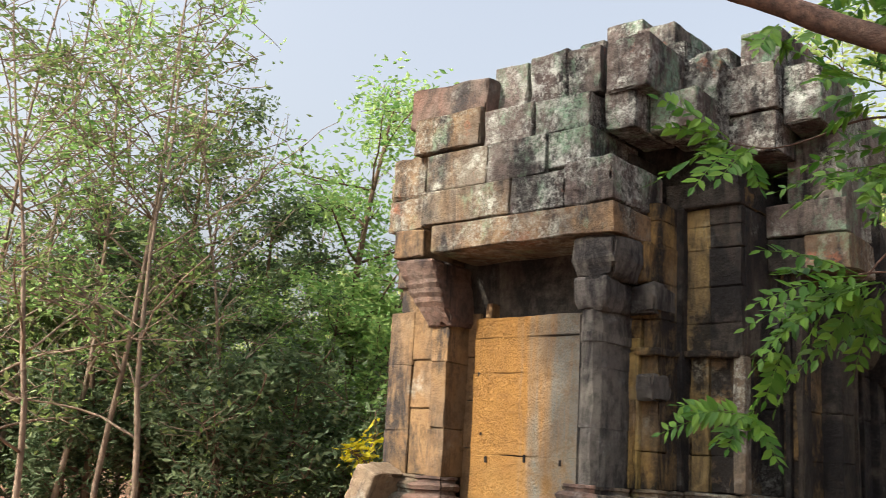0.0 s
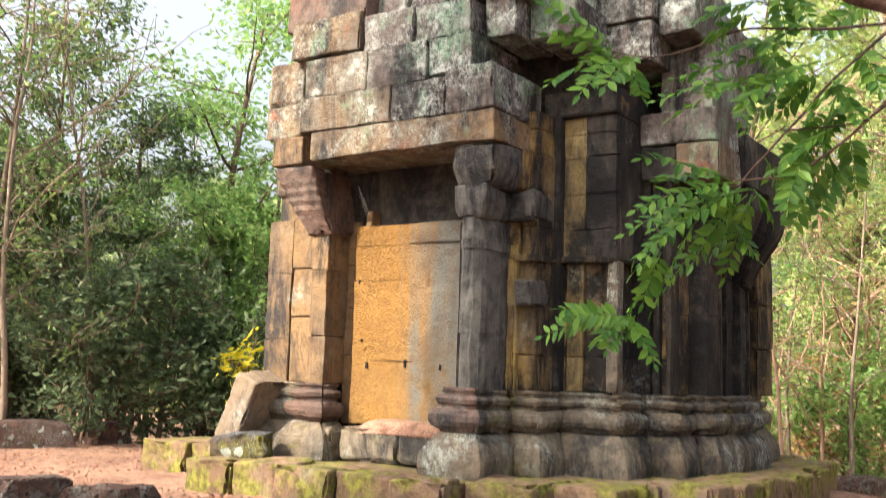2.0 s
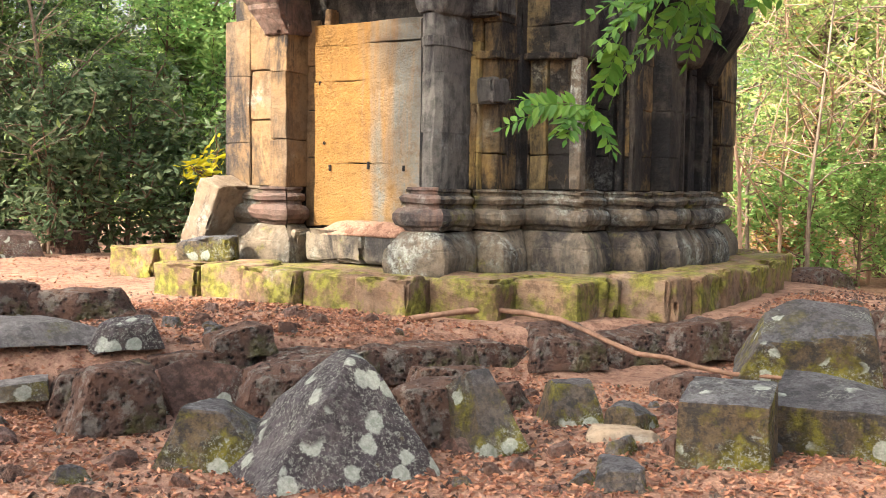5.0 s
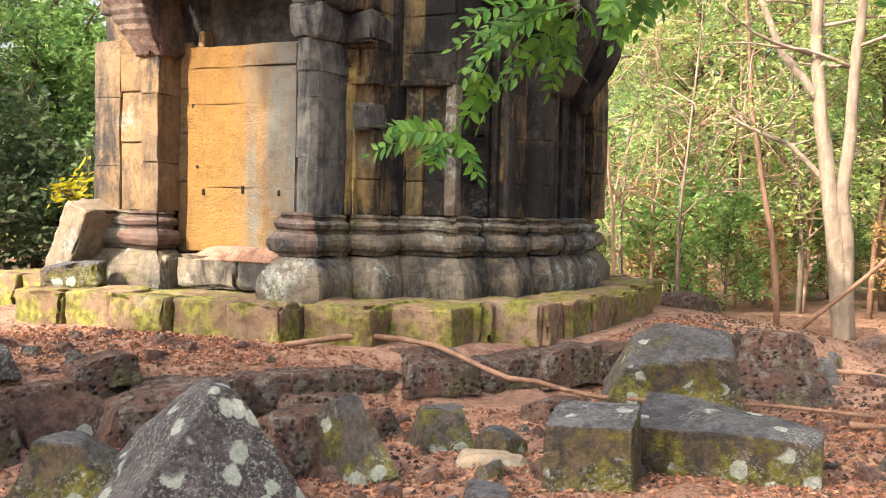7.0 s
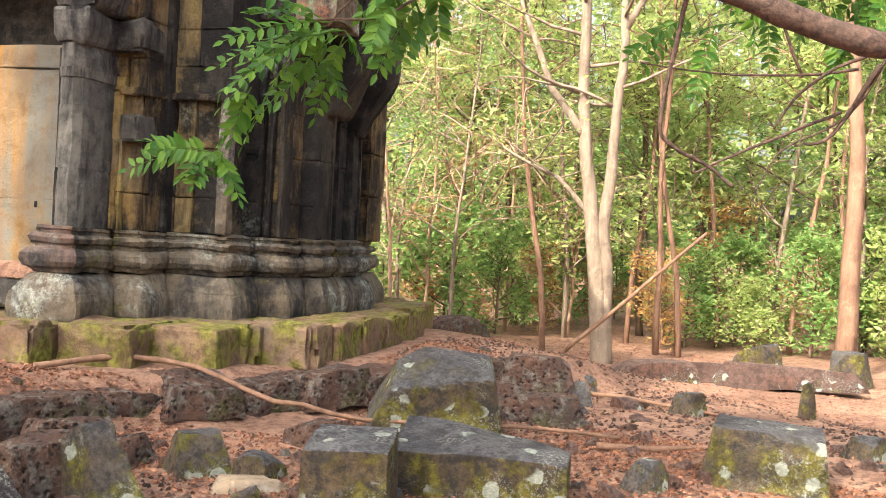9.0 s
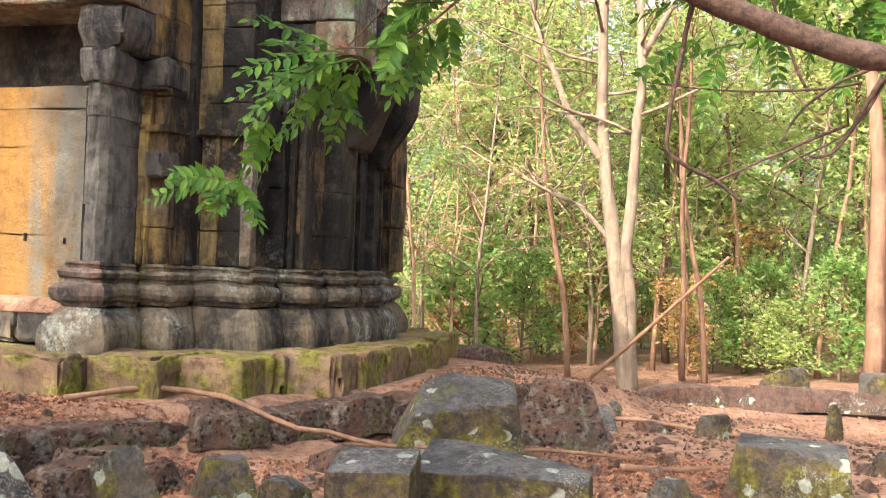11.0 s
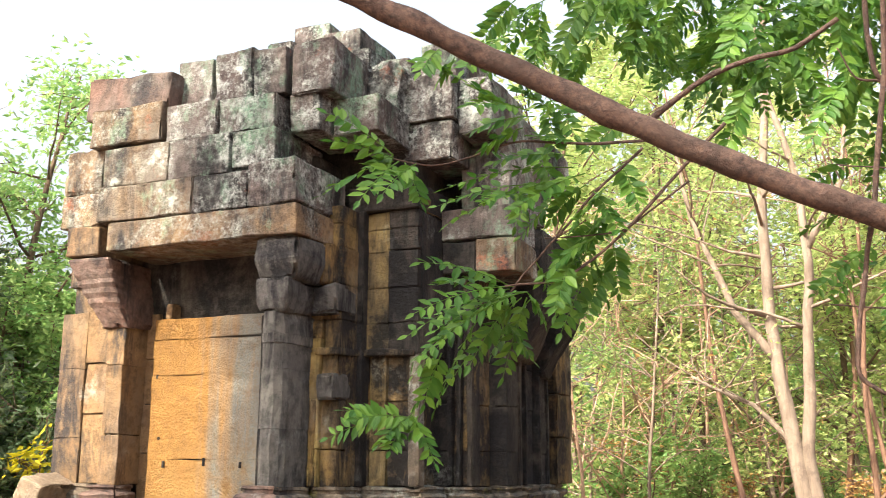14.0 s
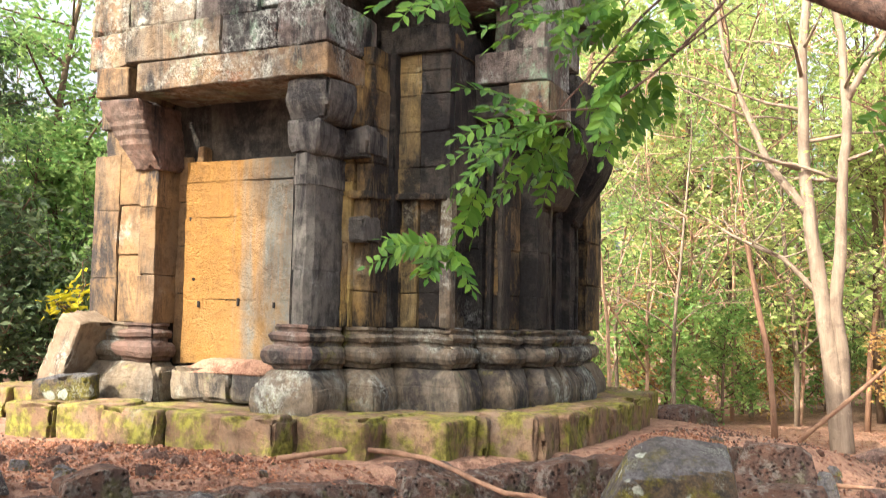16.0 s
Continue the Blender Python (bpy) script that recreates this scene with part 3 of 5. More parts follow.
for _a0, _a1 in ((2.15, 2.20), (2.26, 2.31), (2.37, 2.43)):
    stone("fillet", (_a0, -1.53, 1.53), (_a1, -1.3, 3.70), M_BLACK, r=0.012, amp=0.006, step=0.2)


def shaft(outline, z0, z1, mat, label=""):
    """Upright shaft with a many-sided outline, worn and slightly wavy; a shallow ring near its top."""
    sd = nseed()
    verts, faces = [], []
    zz = list(np.linspace(z0 + 0.001, z1 - 0.001, max(3, int((z1 - z0) / 0.07))))
    m = len(outline)
    for z in zz:
        for x, y in outline:
            v = Vector((x, y, z))
            n = noise.noise_vector(v * 4.0 + Vector((sd, 0, 0))) * 0.014 + noise.noise_vector(v * 13) * 0.006
            verts.append(v + Vector((n.x, n.y, 0)))
    for c in range(len(zz) - 1):
        for k in range(m):
            a, b = c * m + k, c * m + (k + 1) % m
            faces.append((a, b, b + m, a + m))
    faces.append(tuple(range(m))[::-1])
    faces.append(tuple((len(zz) - 1) * m + k for k in range(m)))
    part("shaft", (verts, faces), mat, temple, label)


# colonnette beside the door, with chamfered corners and a worn band
_oct = [(0.90, -2.45), (0.90, -3.05), (0.93, -3.12), (0.99, -3.17), (1.09, -3.17), (1.15, -3.11), (1.17, -3.04), (1.17, -2.45)]
_band = [(1.035 + (x - 1.035) * 1.06, y if y > -2.6 else -3.0 + (y + 3.0) * 1.12) for x, y in _oct]
for _z0, _z1, _o in ((1.53, 2.06, _oct), (2.06, 2.62, _oct), (2.62, 2.86, _oct), (2.86, 2.95, _band), (2.95, 3.16, _oct)):
    shaft(_o, _z0, _z1, M_GREY, "weathered colonnette shaft coloured grey for shade")
# pilaster, slot and inner jamb on the other side of the door
pier(-1.15, -0.92, -2.90, -2.4, 1.53, 3.2, M_LEFT, 12, gap=0.0012)
pier(-1.22, -1.155, -2.76, -2.4, 1.53, 3.9, M_BASE, 14)
pier(-0.945, -0.745, -2.55, -2.3, 1.10, 3.32, M_LEFT, 15, gap=0.0015)
# door slab in four stones, recessed between the pilasters
for _z0, _z1 in ((1.12, 1.778), (1.783, 2.638), (2.641, 3.008), (3.014, 3.23)):
    stone("door_slab", (-0.735, -2.66, _z0), (0.88, -2.40, _z1), M_DOOR, "ochre door slab with grey shade painted on its right", r=0.006, amp=0.008, step=0.1, chips=0.4)
# door head in black stone: the lintel's deep shade is put into its colour
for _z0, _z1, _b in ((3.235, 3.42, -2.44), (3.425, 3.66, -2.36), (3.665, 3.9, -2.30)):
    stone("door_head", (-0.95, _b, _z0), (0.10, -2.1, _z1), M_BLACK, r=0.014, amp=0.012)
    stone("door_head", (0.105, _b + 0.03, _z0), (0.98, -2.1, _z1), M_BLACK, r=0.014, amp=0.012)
stone("door_head", (-0.62, -2.66, 3.235), (-0.53, -2.45, 3.40), M_LEFT, r=0.02, amp=0.01)
# black blocks on the slab stand for the dark inside socket holes
for _a, _z, _h in ((-0.52, 1.70, 0.07), (-0.02, 1.72, 0.08), (-0.66, 2.60, 0.05), (-0.60, 1.98, 0.035), (0.42, 1.70, 0.06)):
    stone("socket_hole", (_a - 0.014, -2.672, _z), (_a + 0.014, -2.62, _z + _h), M_BLACK, r=0.006, amp=0.002)
# black strip standing for the shade in the slit beside the door
stone("reveal", (0.84, -3.02, 1.53), (0.882, -2.67, 3.15), M_BLACK, "inner face of the doorway coloured dark as shade", r=0.006, amp=0.004)
# sill and rubble at the foot of the door
stone("sill_block", (-1.12, -2.98, 0.76), (-0.72, -2.6, 1.08), M_BASE, r=0.04, amp=0.02)
stone("sill_block", (-0.62, -2.96, 0.76), (0.12, -2.6, 1.09), M_BASE, r=0.04, amp=0.02)
stone("sill_block", (0.13, -2.95, 0.76), (0.86, -2.6, 1.10), M_BASE, r=0.04, amp=0.02)

_sand = part("sand_mound", boulder((1.5, 0.42, 0.16), 91, r=0.5, n=9, top=(0.5, 0.4)), M_GROUND, smooth=True)
_sand.matrix_basis = temple.matrix_basis @ pose(0.12, -2.78, 1.0)
tagged(_sand, "low mound of reddish sand at the door foot", "sand mound")
# capitals
for _lo, _hi, _sd, _pull in (((0.86, -3.24, 3.46), (1.36, -2.5, 3.86), 75, 0.08), ((0.88, -3.22, 3.15), (1.24, -2.5, 3.46), 76, 0.05)):
    _c = worn_box(_lo, _hi, 0.035, 0.06, 0.02, _sd)
    _w = np.clip((_lo[2] + 0.2 - _c[0][:, 2]) / 0.2, 0, 1) ** 1.5       # cushion drawn in at its foot
    _c[0][:, 1] += np.where(_c[0][:, 1] < -2.9, _pull * _w, 0)
    _c[0][:, 0] -= np.where(_c[0][:, 0] > 1.1, _pull * 0.8, -_pull * 0.3) * _w
    part("capital", _c, M_GREY, temple, "carved capital coloured grey for shade")
_cap = worn_box((-1.50, -3.22, 3.14), (-0.94, -2.5, 3.85), 0.04, 0.05, 0.015, 77)
_v = _cap[0]
_w = np.clip((3.85 - _v[:, 2]) / 0.7, 0, 1) ** 1.2
_v[:, 0] = _v[:, 0] * (1 - _w) + (-1.03 + (_v[:, 0] + 1.22) * 0.62) * _w
_v[:, 1] += np.where(_v[:, 1] < -2.9, 0.27 * _w, 0)
_ridge = np.where(_v[:, 2] < 3.68, 0.007 * np.sin(_v[:, 2] * 70), 0)
_v[:, 0] -= _ridge * np.sign(_v[:, 0] + 1.12)
_v[:, 1] += np.where(_v[:, 1] < -2.8, _ridge, 0)
part("capital", (_v, _cap[1]), M_RED, temple, "tapering carved capital")

# lintel and pediment stones of the front
stone("lintel", (-0.91, -3.30, 3.87), (1.36, -2.5, 4.16), M_WARM, "long lintel stone spotted with lichen", r=0.012, amp=0.009, step=0.1)
stone("pediment_block", (-1.07, -3.30, 4.175), (0.13, -2.6, 4.55), M_WARM, r=0.012, amp=0.009, step=0.12)
stone("pediment_block", (0.14, -3.29, 4.175), (0.78, -2.6, 4.55), M_TOP, r=0.012, amp=0.009, step=0.12)
stone("pediment_block", (0.795, -3.31, 4.17), (1.34, -2.3, 4.62), M_TOP, r=0.025, amp=0.015, step=0.1)
stone("pediment_block", (-1.05, -3.26, 4.565), (-0.22, -2.6, 4.98), M_WARM, r=0.012, amp=0.009, step=0.12)
stone("pediment_block", (-0.215, -3.25, 4.565), (0.52, -2.6, 4.98), M_TOP, r=0.012, amp=0.0092, step=0.12)
stone("pediment_block", (0.55, -3.24, 4.60), (1.04, -2.3, 4.98), M_TOP, r=0.012, amp=0.0094, step=0.12)
stone("pediment_block", (-1.30, -3.24, 5.03), (-0.36, -2.7, 5.45), M_WARM, r=0.018, amp=0.013, step=0.12)
stone("pediment_block", (-0.33, -3.2, 4.99), (0.31, -2.5, 5.39), M_TOP, r=0.016, amp=0.012, step=0.12)
stone("pediment_block", (0.34, -3.2, 4.99), (1.0, -2.5, 5.37), M_TOP, r=0.016, amp=0.012, step=0.12)
stone("pediment_block", (1.06, -3.0, 4.98), (1.40, -2.2, 5.38), M_TOP, r=0.012, amp=0.0094, step=0.12)
stone("pediment_block", (1.42, -2.75, 4.98), (1.92, -2.0, 5.36), M_TOP, r=0.012, amp=0.0094, step=0.12)
stone("pediment_block", (-0.35, -3.0, 5.45), (0.08, -2.4, 5.94), M_TOP, r=0.012, amp=0.0094, step=0.1)
stone("pediment_block", (0.13, -3.02, 5.42), (0.60, -2.3, 5.97), M_TOP, r=0.025, amp=0.015, step=0.1)
stone("pediment_block", (0.62, -3.02, 5.42), (1.00, -2.3, 5.92), M_TOP, r=0.012, amp=0.0094, step=0.1)
stone("pediment_block", (1.08, -3.05, 5.36), (1.56, -2.1, 5.92), M_TOP, r=0.018, amp=0.0132, step=0.1)
_t = stone("pediment_block", (-0.62, -0.42, -0.24), (0.62, 0.32, 0.24), M_RED, "reddish block slipped askew", r=0.025, amp=0.015, step=0.1)
_t.matrix_basis = pose(-0.88, -2.72, 5.62, 3, 6, -6)
# crown behind
for _a0, _a1, _z0, _z1, _b in ((0.12, 0.46, 5.9, 6.46, -2.1), (0.40, 0.86, 5.9, 6.66, -1.95), (0.84, 1.32, 5.9, 6.48, -2.05), (1.30, 1.52, 5.7, 6.16, -2.2),
                               (1.52, 1.90, 5.5, 6.05, -2.0), (2.0, 2.42, 5.76, 6.2, -1.9)):
    stone("crown_block", (_a0, _b, _z0), (_a1, _b + 0.9, _z1), M_TOP, r=0.018, amp=0.0135, step=0.12)
stone("crown_block", (-1.4, -2.3, 5.25), (1.9, 1.8, 5.9), M_TOP, r=0.1, amp=0.05, step=0.3)
stone("cornice_slab", (1.46, -2.05, 5.29), (2.42, -1.0, 5.78), M_TOP, r=0.016, amp=0.012)
stone("cornice_slab", (1.62, -2.0, 4.86), (2.40, -1.0, 5.28), M_TOP, r=0.016, amp=0.012)
stone("cornice_slab", (2.43, -1.9, 5.12), (2.8, -0.9, 5.74), M_TOP, r=0.018, amp=0.0132)
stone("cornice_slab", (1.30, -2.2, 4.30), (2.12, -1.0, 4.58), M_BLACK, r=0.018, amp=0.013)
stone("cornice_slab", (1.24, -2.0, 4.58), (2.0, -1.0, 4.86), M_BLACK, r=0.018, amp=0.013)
stone("cornice_slab", (2.3, -1.5, 4.42), (2.85, -0.3, 5.1), M_TOP, r=0.012, amp=0.0094)
stone("cornice_slab", (2.2, -1.1, 5.1), (2.8, 0.9, 5.6), M_TOP, r=0.018, amp=0.0132)
stone("cornice_block", (2.12, -1.62, 4.06), (2.92, -0.9, 4.40), M_TOP, r=0.016, amp=0.012)
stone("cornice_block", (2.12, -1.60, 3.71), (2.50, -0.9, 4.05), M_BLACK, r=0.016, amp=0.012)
stone("cornice_block", (2.51, -1.62, 3.70), (2.95, -0.9, 4.05), M_WARM, r=0.016, amp=0.012)
# lintel and capital of the next side
stone("lintel", (2.3, -0.88, 3.75), (2.98, 0.75, 4.3), M_BLACK, r=0.016, amp=0.012)
_cap2 = worn_box((2.45, -0.86, 2.85), (3.02, -0.30, 3.74), 0.05, 0.1, 0.02, 78)
_v = _cap2[0]
_w = np.clip((3.5 - _v[:, 2]) / 0.65, 0, 1)
_v[:, 0] -= np.where(_v[:, 0] > 2.7, 0.32 * _w, 0)
part("capital", (_v, _cap2[1]), M_BLACK, temple, "tapering capital blackened by stain and shade")
_cap3 = worn_box((2.45, 0.02, 2.75), (3.06, 0.48, 3.74), 0.05, 0.1, 0.025, 79)
_v = _cap3[0]
_v[:, 0] -= np.where(_v[:, 0] > 2.7, 0.38 * np.clip((3.45 - _v[:, 2]) / 0.65, 0, 1), 0)
part("capital", (_v, _cap3[1]), M_BLACK, temple, "tapering capital blackened by stain and shade")
# loose stones of the left shoulder
stone("shoulder_block", (-1.70, -3.15, 4.56), (-1.17, -2.4, 5.06), M_WARM, r=0.06, amp=0.03, step=0.1)
stone("shoulder_block", (-1.66, -3.18, 4.19), (-1.14, -2.4, 4.55), M_WARM, r=0.018, amp=0.013, step=0.1)
stone("shoulder_block", (-1.54, -3.2, 3.87), (-1.09, -2.4, 4.18), M_LEFT, r=0.016, amp=0.012, step=0.1)
stone("shoulder_block", (-1.95, -2.75, 4.3), (-1.55, -2.0, 4.7), M_WARM, r=0.025, amp=0.015)
stone("shoulder_block", (-1.92, -2.7, 3.65), (-1.45, -2.0, 4.05), M_LEFT, r=0.012, amp=0.0094)
stone("shoulder_block", (-1.86, -2.66, 3.35), (-1.45, -2.0, 3.64), M_LEFT, r=0.012, amp=0.0094)

# ---- platform ----
platform = base_empty("platform", Matrix.Translation(T_AT) @ Matrix.Rotation(A_T, 4, "Z"))
tagged(platform, "low mossy stone platform of large blocks", "platform", kind="structure")
PLAT = [(-1.85, -3.87), (1.32, -3.87), (1.32, -3.62), (2.0, -3.62), (2.0, -2.8), (2.68, -2.68), (2.68, -2.5), (3.2, -2.5), (3.2, -2.05), (3.32, -2.05),
        (3.32, 1.2), (2.7, 1.2), (2.7, 2.2), (2.6, 2.2), (2.6, 3.0), (-2.6, 3.0), (-2.6, 2.2), (-4.0, 2.2), (-4.0, -2.6), (-1.85, -2.6), (-1.85, -3.87)]


def platform_run(p, q, seed):
    """Blocks side by side along an edge, outer face on the line p to q."""
    rng = np.random.RandomState(seed)
    dx, dy = q[0] - p[0], q[1] - p[1]
    ln = math.hypot(dx, dy)
    n = max(1, int(round(ln / 0.66)))
    cuts = np.concatenate([[0], (np.arange(1, n) + rng.uniform(-0.12, 0.12, n - 1)) / n, [1]]) * ln
    turn = Matrix.Translation((p[0], p[1], 0)) @ Matrix.Rotation(math.atan2(dy, dx), 4, "Z")
    for s, e in zip(cuts[:-1], cuts[1:]):
        o = rng.uniform(-0.06, 0.05)
        v, f = worn_box((s + 0.014, o, 0.36), (e - 0.014, 0.62, 0.75 + rng.uniform(-0.03, 0.015)), 0.03, 0.09, 0.024, nseed())
        part("platform_block", ([turn @ Vector(c) for c in v], f), M_PLAT, platform)


for _i in range(len(PLAT) - 1):
    platform_run(PLAT[_i], PLAT[_i + 1], 100 + _i)
part("paving", worn_box((-3.6, -2.3, 0.3), (3.1, 2.6, 0.735), 0.03, 0.3, 0.012, 5), M_PLAT, platform)
part("paving", worn_box((-1.5, -3.5, 0.3), (1.25, -2.2, 0.735), 0.03, 0.3, 0.012, 6), M_PLAT, platform)
part("paving", worn_box((1.1, -3.2, 0.3), (2.6, -2.1, 0.73), 0.03, 0.3, 0.012, 7), M_PLAT, platform)

# leaning pale slab and lichened block at the foot of the left shoulder
_sl = part("leaning_slab", worn_box((-0.15, -0.26, -0.48), (0.15, 0.26, 0.48), 0.03, 0.1, 0.022, 201), M_PALE)
_sl.matrix_basis = Matrix.Translation(T_AT) @ Matrix.Rotation(A_T, 4, "Z") @ pose(-1.80, -3.08, 1.15, 4, 26, 4)
tagged(_sl, "pale sunlit stone slab leaning at the temple foot", "stone slab")
_sl = part("fallen_block", worn_box((-0.34, -0.14, 0), (0.34, 0.14, 0.24), 0.07, 0.1, 0.03, 202), M_ROCK)
_sl.matrix_basis = Matrix.Translation(T_AT) @ Matrix.Rotation(A_T, 4, "Z") @ pose(-1.50, -3.42, 0.745, 0, -6, 8)
tagged(_sl, "grey lichen-covered fallen block on the platform", "stone block")


# ---- stones on the ground ----
def rock(x, y, size, mat, seed, rot=0.0, tilt=(0, 0), sink=0.04, base=None, label="grey broken sandstone block spotted with lichen", name="boulder", **kw):
    ob = part(name, boulder(size, seed, **kw), mat)
    ob.matrix_basis = pose(x, y, (ground_z(x, y) if base is None else base) - sink, tilt[0], tilt[1], rot)
    return tagged(ob, label, "stone", "stones on the ground")


LAT = "dark pitted laterite block on the ground"
MOS = "grey block with yellow-green moss"
rock(0.30, 5.42, (1.06, 0.92, 0.67), M_ROCKBIG, 302, 14, n=16, lean=0.0, top=(0.14, 0.24), shift=(0.12, 0.05), cuts=5, amp=0.045, label="large pointed grey boulder with white lichen discs")
rock(-0.30, 5.72, (0.62, 0.5, 0.36), M_ROCK, 303, -10, n=9, top=(0.6, 0.6))
rock(1.26, 5.72, (0.44, 0.40, 0.50), M_ROCK, 304, 15, tilt=(-10, -8), n=9, top=(0.6, 0.7), label=MOS)
rock(0.98, 6.05, (0.55, 0.6, 0.36), M_LAT, 305, 30, n=9, label=LAT, amp=0.09)
rock(1.97, 6.32, (0.46, 0.36, 0.30), M_ROCK, 306, 0, n=8, top=(0.6, 0.6), label=MOS)
rock(2.27, 6.12, (0.30, 0.26, 0.20), M_ROCK, 307, 40, n=6)
rock(2.50, 5.25, (0.50, 0.50, 0.46), M_ROCK, 308, -35, tilt=(3, 0), r=0.06, n=9, lean=0.03, top=(0.93, 0.93), cuts=2, amp=0.025, label="squared mossy grey stone block")
rock(3.05, 5.98, (0.5, 0.4, 0.32), M_ROCK, 309, 10, n=8, top=(0.7, 0.5), label=MOS)
rock(3.44, 5.42, (1.15, 0.62, 0.44), M_ROCK, 310, -38, tilt=(15, 6), r=0.08, n=10, lean=0.05, top=(0.92, 0.85), cuts=3, amp=0.03, label="long grey stone block tilted on the ground")
rock(4.16, 7.3, (1.14, 0.85, 0.60), M_ROCK, 311, -24, tilt=(16, 8), sink=0.0, n=12, lean=0.05, top=(0.62, 0.7), cuts=5, amp=0.03, label="large grey boulder with weathered pits and moss")
rock(2.12, 5.85, (0.46, 0.26, 0.06), M_PALE, 312, -20, n=5, label="flat pale stone flake")
rock(-0.36, 6.95, (0.60, 0.34, 0.40), M_ROCKRED, 313, 25, tilt=(-14, -16), n=9, r=0.05, top=(0.75, 0.6), cuts=4, amp=0.03, label="reddish broken stone block")
rock(-0.74, 6.85, (0.36, 0.22, 0.34), M_ROCKRED, 314, 10, tilt=(-16, 14), n=9, r=0.04, top=(0.35, 0.6), cuts=3, amp=0.02, label="reddish broken stone block")
rock(-0.98, 7.42, (0.52, 0.34, 0.22), M_ROCKBIG, 315, 10, n=9, top=(0.6, 0.6), label="dark broken stone block")
rock(-0.98, 6.50, (0.56, 0.5, 0.40), M_LAT, 316, 30, n=14, label=LAT, amp=0.11)
rock(0.18, 6.95, (0.85, 0.55, 0.34), M_LAT, 337, 12, n=16, label=LAT, amp=0.11)
rock(-1.72, 7.75, (0.95, 1.2, 0.16), M_PALEGREY, 317, 24, tilt=(-3, 3), n=12, r=0.1, top=(0.8, 0.8), cuts=3, amp=0.05, sink=0.03, label="flat pale grey stone slab with dark holes")
rock(-1.62, 7.02, (0.40, 0.34, 0.13), M_PALEGREY, 318, 10, n=8, r=0.06, top=(0.95, 0.95), cuts=2, amp=0.03, label="small flat stone with mossy sides")
rock(-1.55, 9.1, (0.9, 0.6, 0.24), M_LAT, 338, 5, n=12, label=LAT, amp=0.1)
rock(-2.25, 8.9, (0.8, 0.6, 0.3), M_LAT, 339, 35, n=12, label=LAT, amp=0.1)
rock(5.50, 5.0, (0.84, 0.68, 0.46), M_ROCK, 319, -48, r=0.06, n=10, lean=0.05, top=(0.85, 0.85), cuts=3, amp=0.03, label="squared grey stone block")
rock(7.1, 5.45, (0.34, 0.3, 0.24), M_ROCK, 320, 15, n=6)
rock(4.52, 5.1, (0.36, 0.32, 0.20), M_ROCK, 321, 30, n=7, top=(0.5, 0.5))
rock(7.15, 7.55, (0.34, 0.28, 0.26), M_ROCK, 322, 10, n=6, top=(0.6, 0.7))
rock(6.35, 8.3, (0.46, 0.34, 0.22), M_ROCK, 323, 55, n=6, top=(0.5, 0.5))
rock(6.7, 7.9, (0.3, 0.25, 0.14), M_ROCKRED, 324, 5, n=5)
rock(6.0, 8.6, (0.85, 0.6, 0.44), M_LAT, 325, -30, n=9, amp=0.09, top=(0.7, 0.7), label=LAT)
rock(5.25, 7.45, (0.95, 0.5, 0.24), M_LAT, 326, -35, n=9, amp=0.07, label=LAT)
rock(5.1, 8.0, (0.8, 0.5, 0.30), M_LAT, 327, -25, n=8, amp=0.07, label=LAT)
rock(0.42, 6.55, (0.45, 0.45, 0.26), M_LAT, 328, 15, n=8, amp=0.09, label=LAT)
rock(0.55, 7.1, (0.42, 0.4, 0.2), M_LAT, 331, 55, n=7, amp=0.09, label=LAT)
rock(-0.2, 7.5, (0.5, 0.4, 0.24), M_LAT, 334, 20, n=7, amp=0.09, label=LAT)
rock(1.25, 7.15, (0.6, 0.4, 0.26), M_LAT, 335, 5, n=7, amp=0.09, label=LAT)
rock(1.55, 6.75, (0.4, 0.3, 0.20), M_LAT, 329, 35, n=7, amp=0.09, label=LAT)
rock(3.0, 6.9, (0.5, 0.35, 0.2), M_LAT, 336, 15, n=7, amp=0.09, label=LAT)
rock(3.6, 6.5, (0.45, 0.35, 0.14), M_LAT, 330, 70, n=7, amp=0.09, label=LAT)
rock(1.8, 5.0, (0.4, 0.3, 0.14), M_ROCK, 332, 70, n=6)

# laterite kerb in front of the platform
_rng = np.random.RandomState(41)
_x = -1.4
while _x < 6.6:
    _w = _rng.uniform(0.5, 0.95)
    rock(_x + _w / 2, kerb_y(_x + _w / 2) - 0.02 + _rng.uniform(-0.08, 0.08), (_w * 1.16, _rng.uniform(0.5, 0.7), _rng.uniform(0.24, 0.38)), M_LAT, 400 + int(_x * 37),
         14.5 + _rng.uniform(-7, 7), (_rng.uniform(-3, 3), _rng.uniform(-4, 4)), 0.0, 0.04, LAT, "kerb_block", n=14, amp=0.085, lean=0.04, top=(0.95, 0.85), r=0.08, cuts=3)
    _x += _w * 0.98

# small scattered rubble
for _k in range(240):
    _x, _y = _rng.uniform(-2.5, 7.5), _rng.uniform(4.6, 9.6)
    _a, _b = to_temple(_x, _y)
    if _b > -4.2 and _a < 3.9:
        continue
    _s = _rng.uniform(0.06, 0.17)
    rock(_x, _y, (_s * 1.4, _s, _s * 0.8), (M_LAT, M_ROCKRED, M_ROCK)[_k % 3], 900 + _k, _rng.uniform(0, 180), (_rng.uniform(-20, 20), _rng.uniform(-20, 20)), n=4, amp=0.13, cuts=6, top=(0.6, 0.6), sink=0.3 * _s, label="small loose stone on the ground", name="pebble")

# distant stones
rock(9.3, 10.5, (1.3, 0.5, 0.34), M_ROCKRED, 340, -10, r=0.06, n=6, lean=0.05, amp=0.02, sink=0.09, label="low row of weathered squared stone")
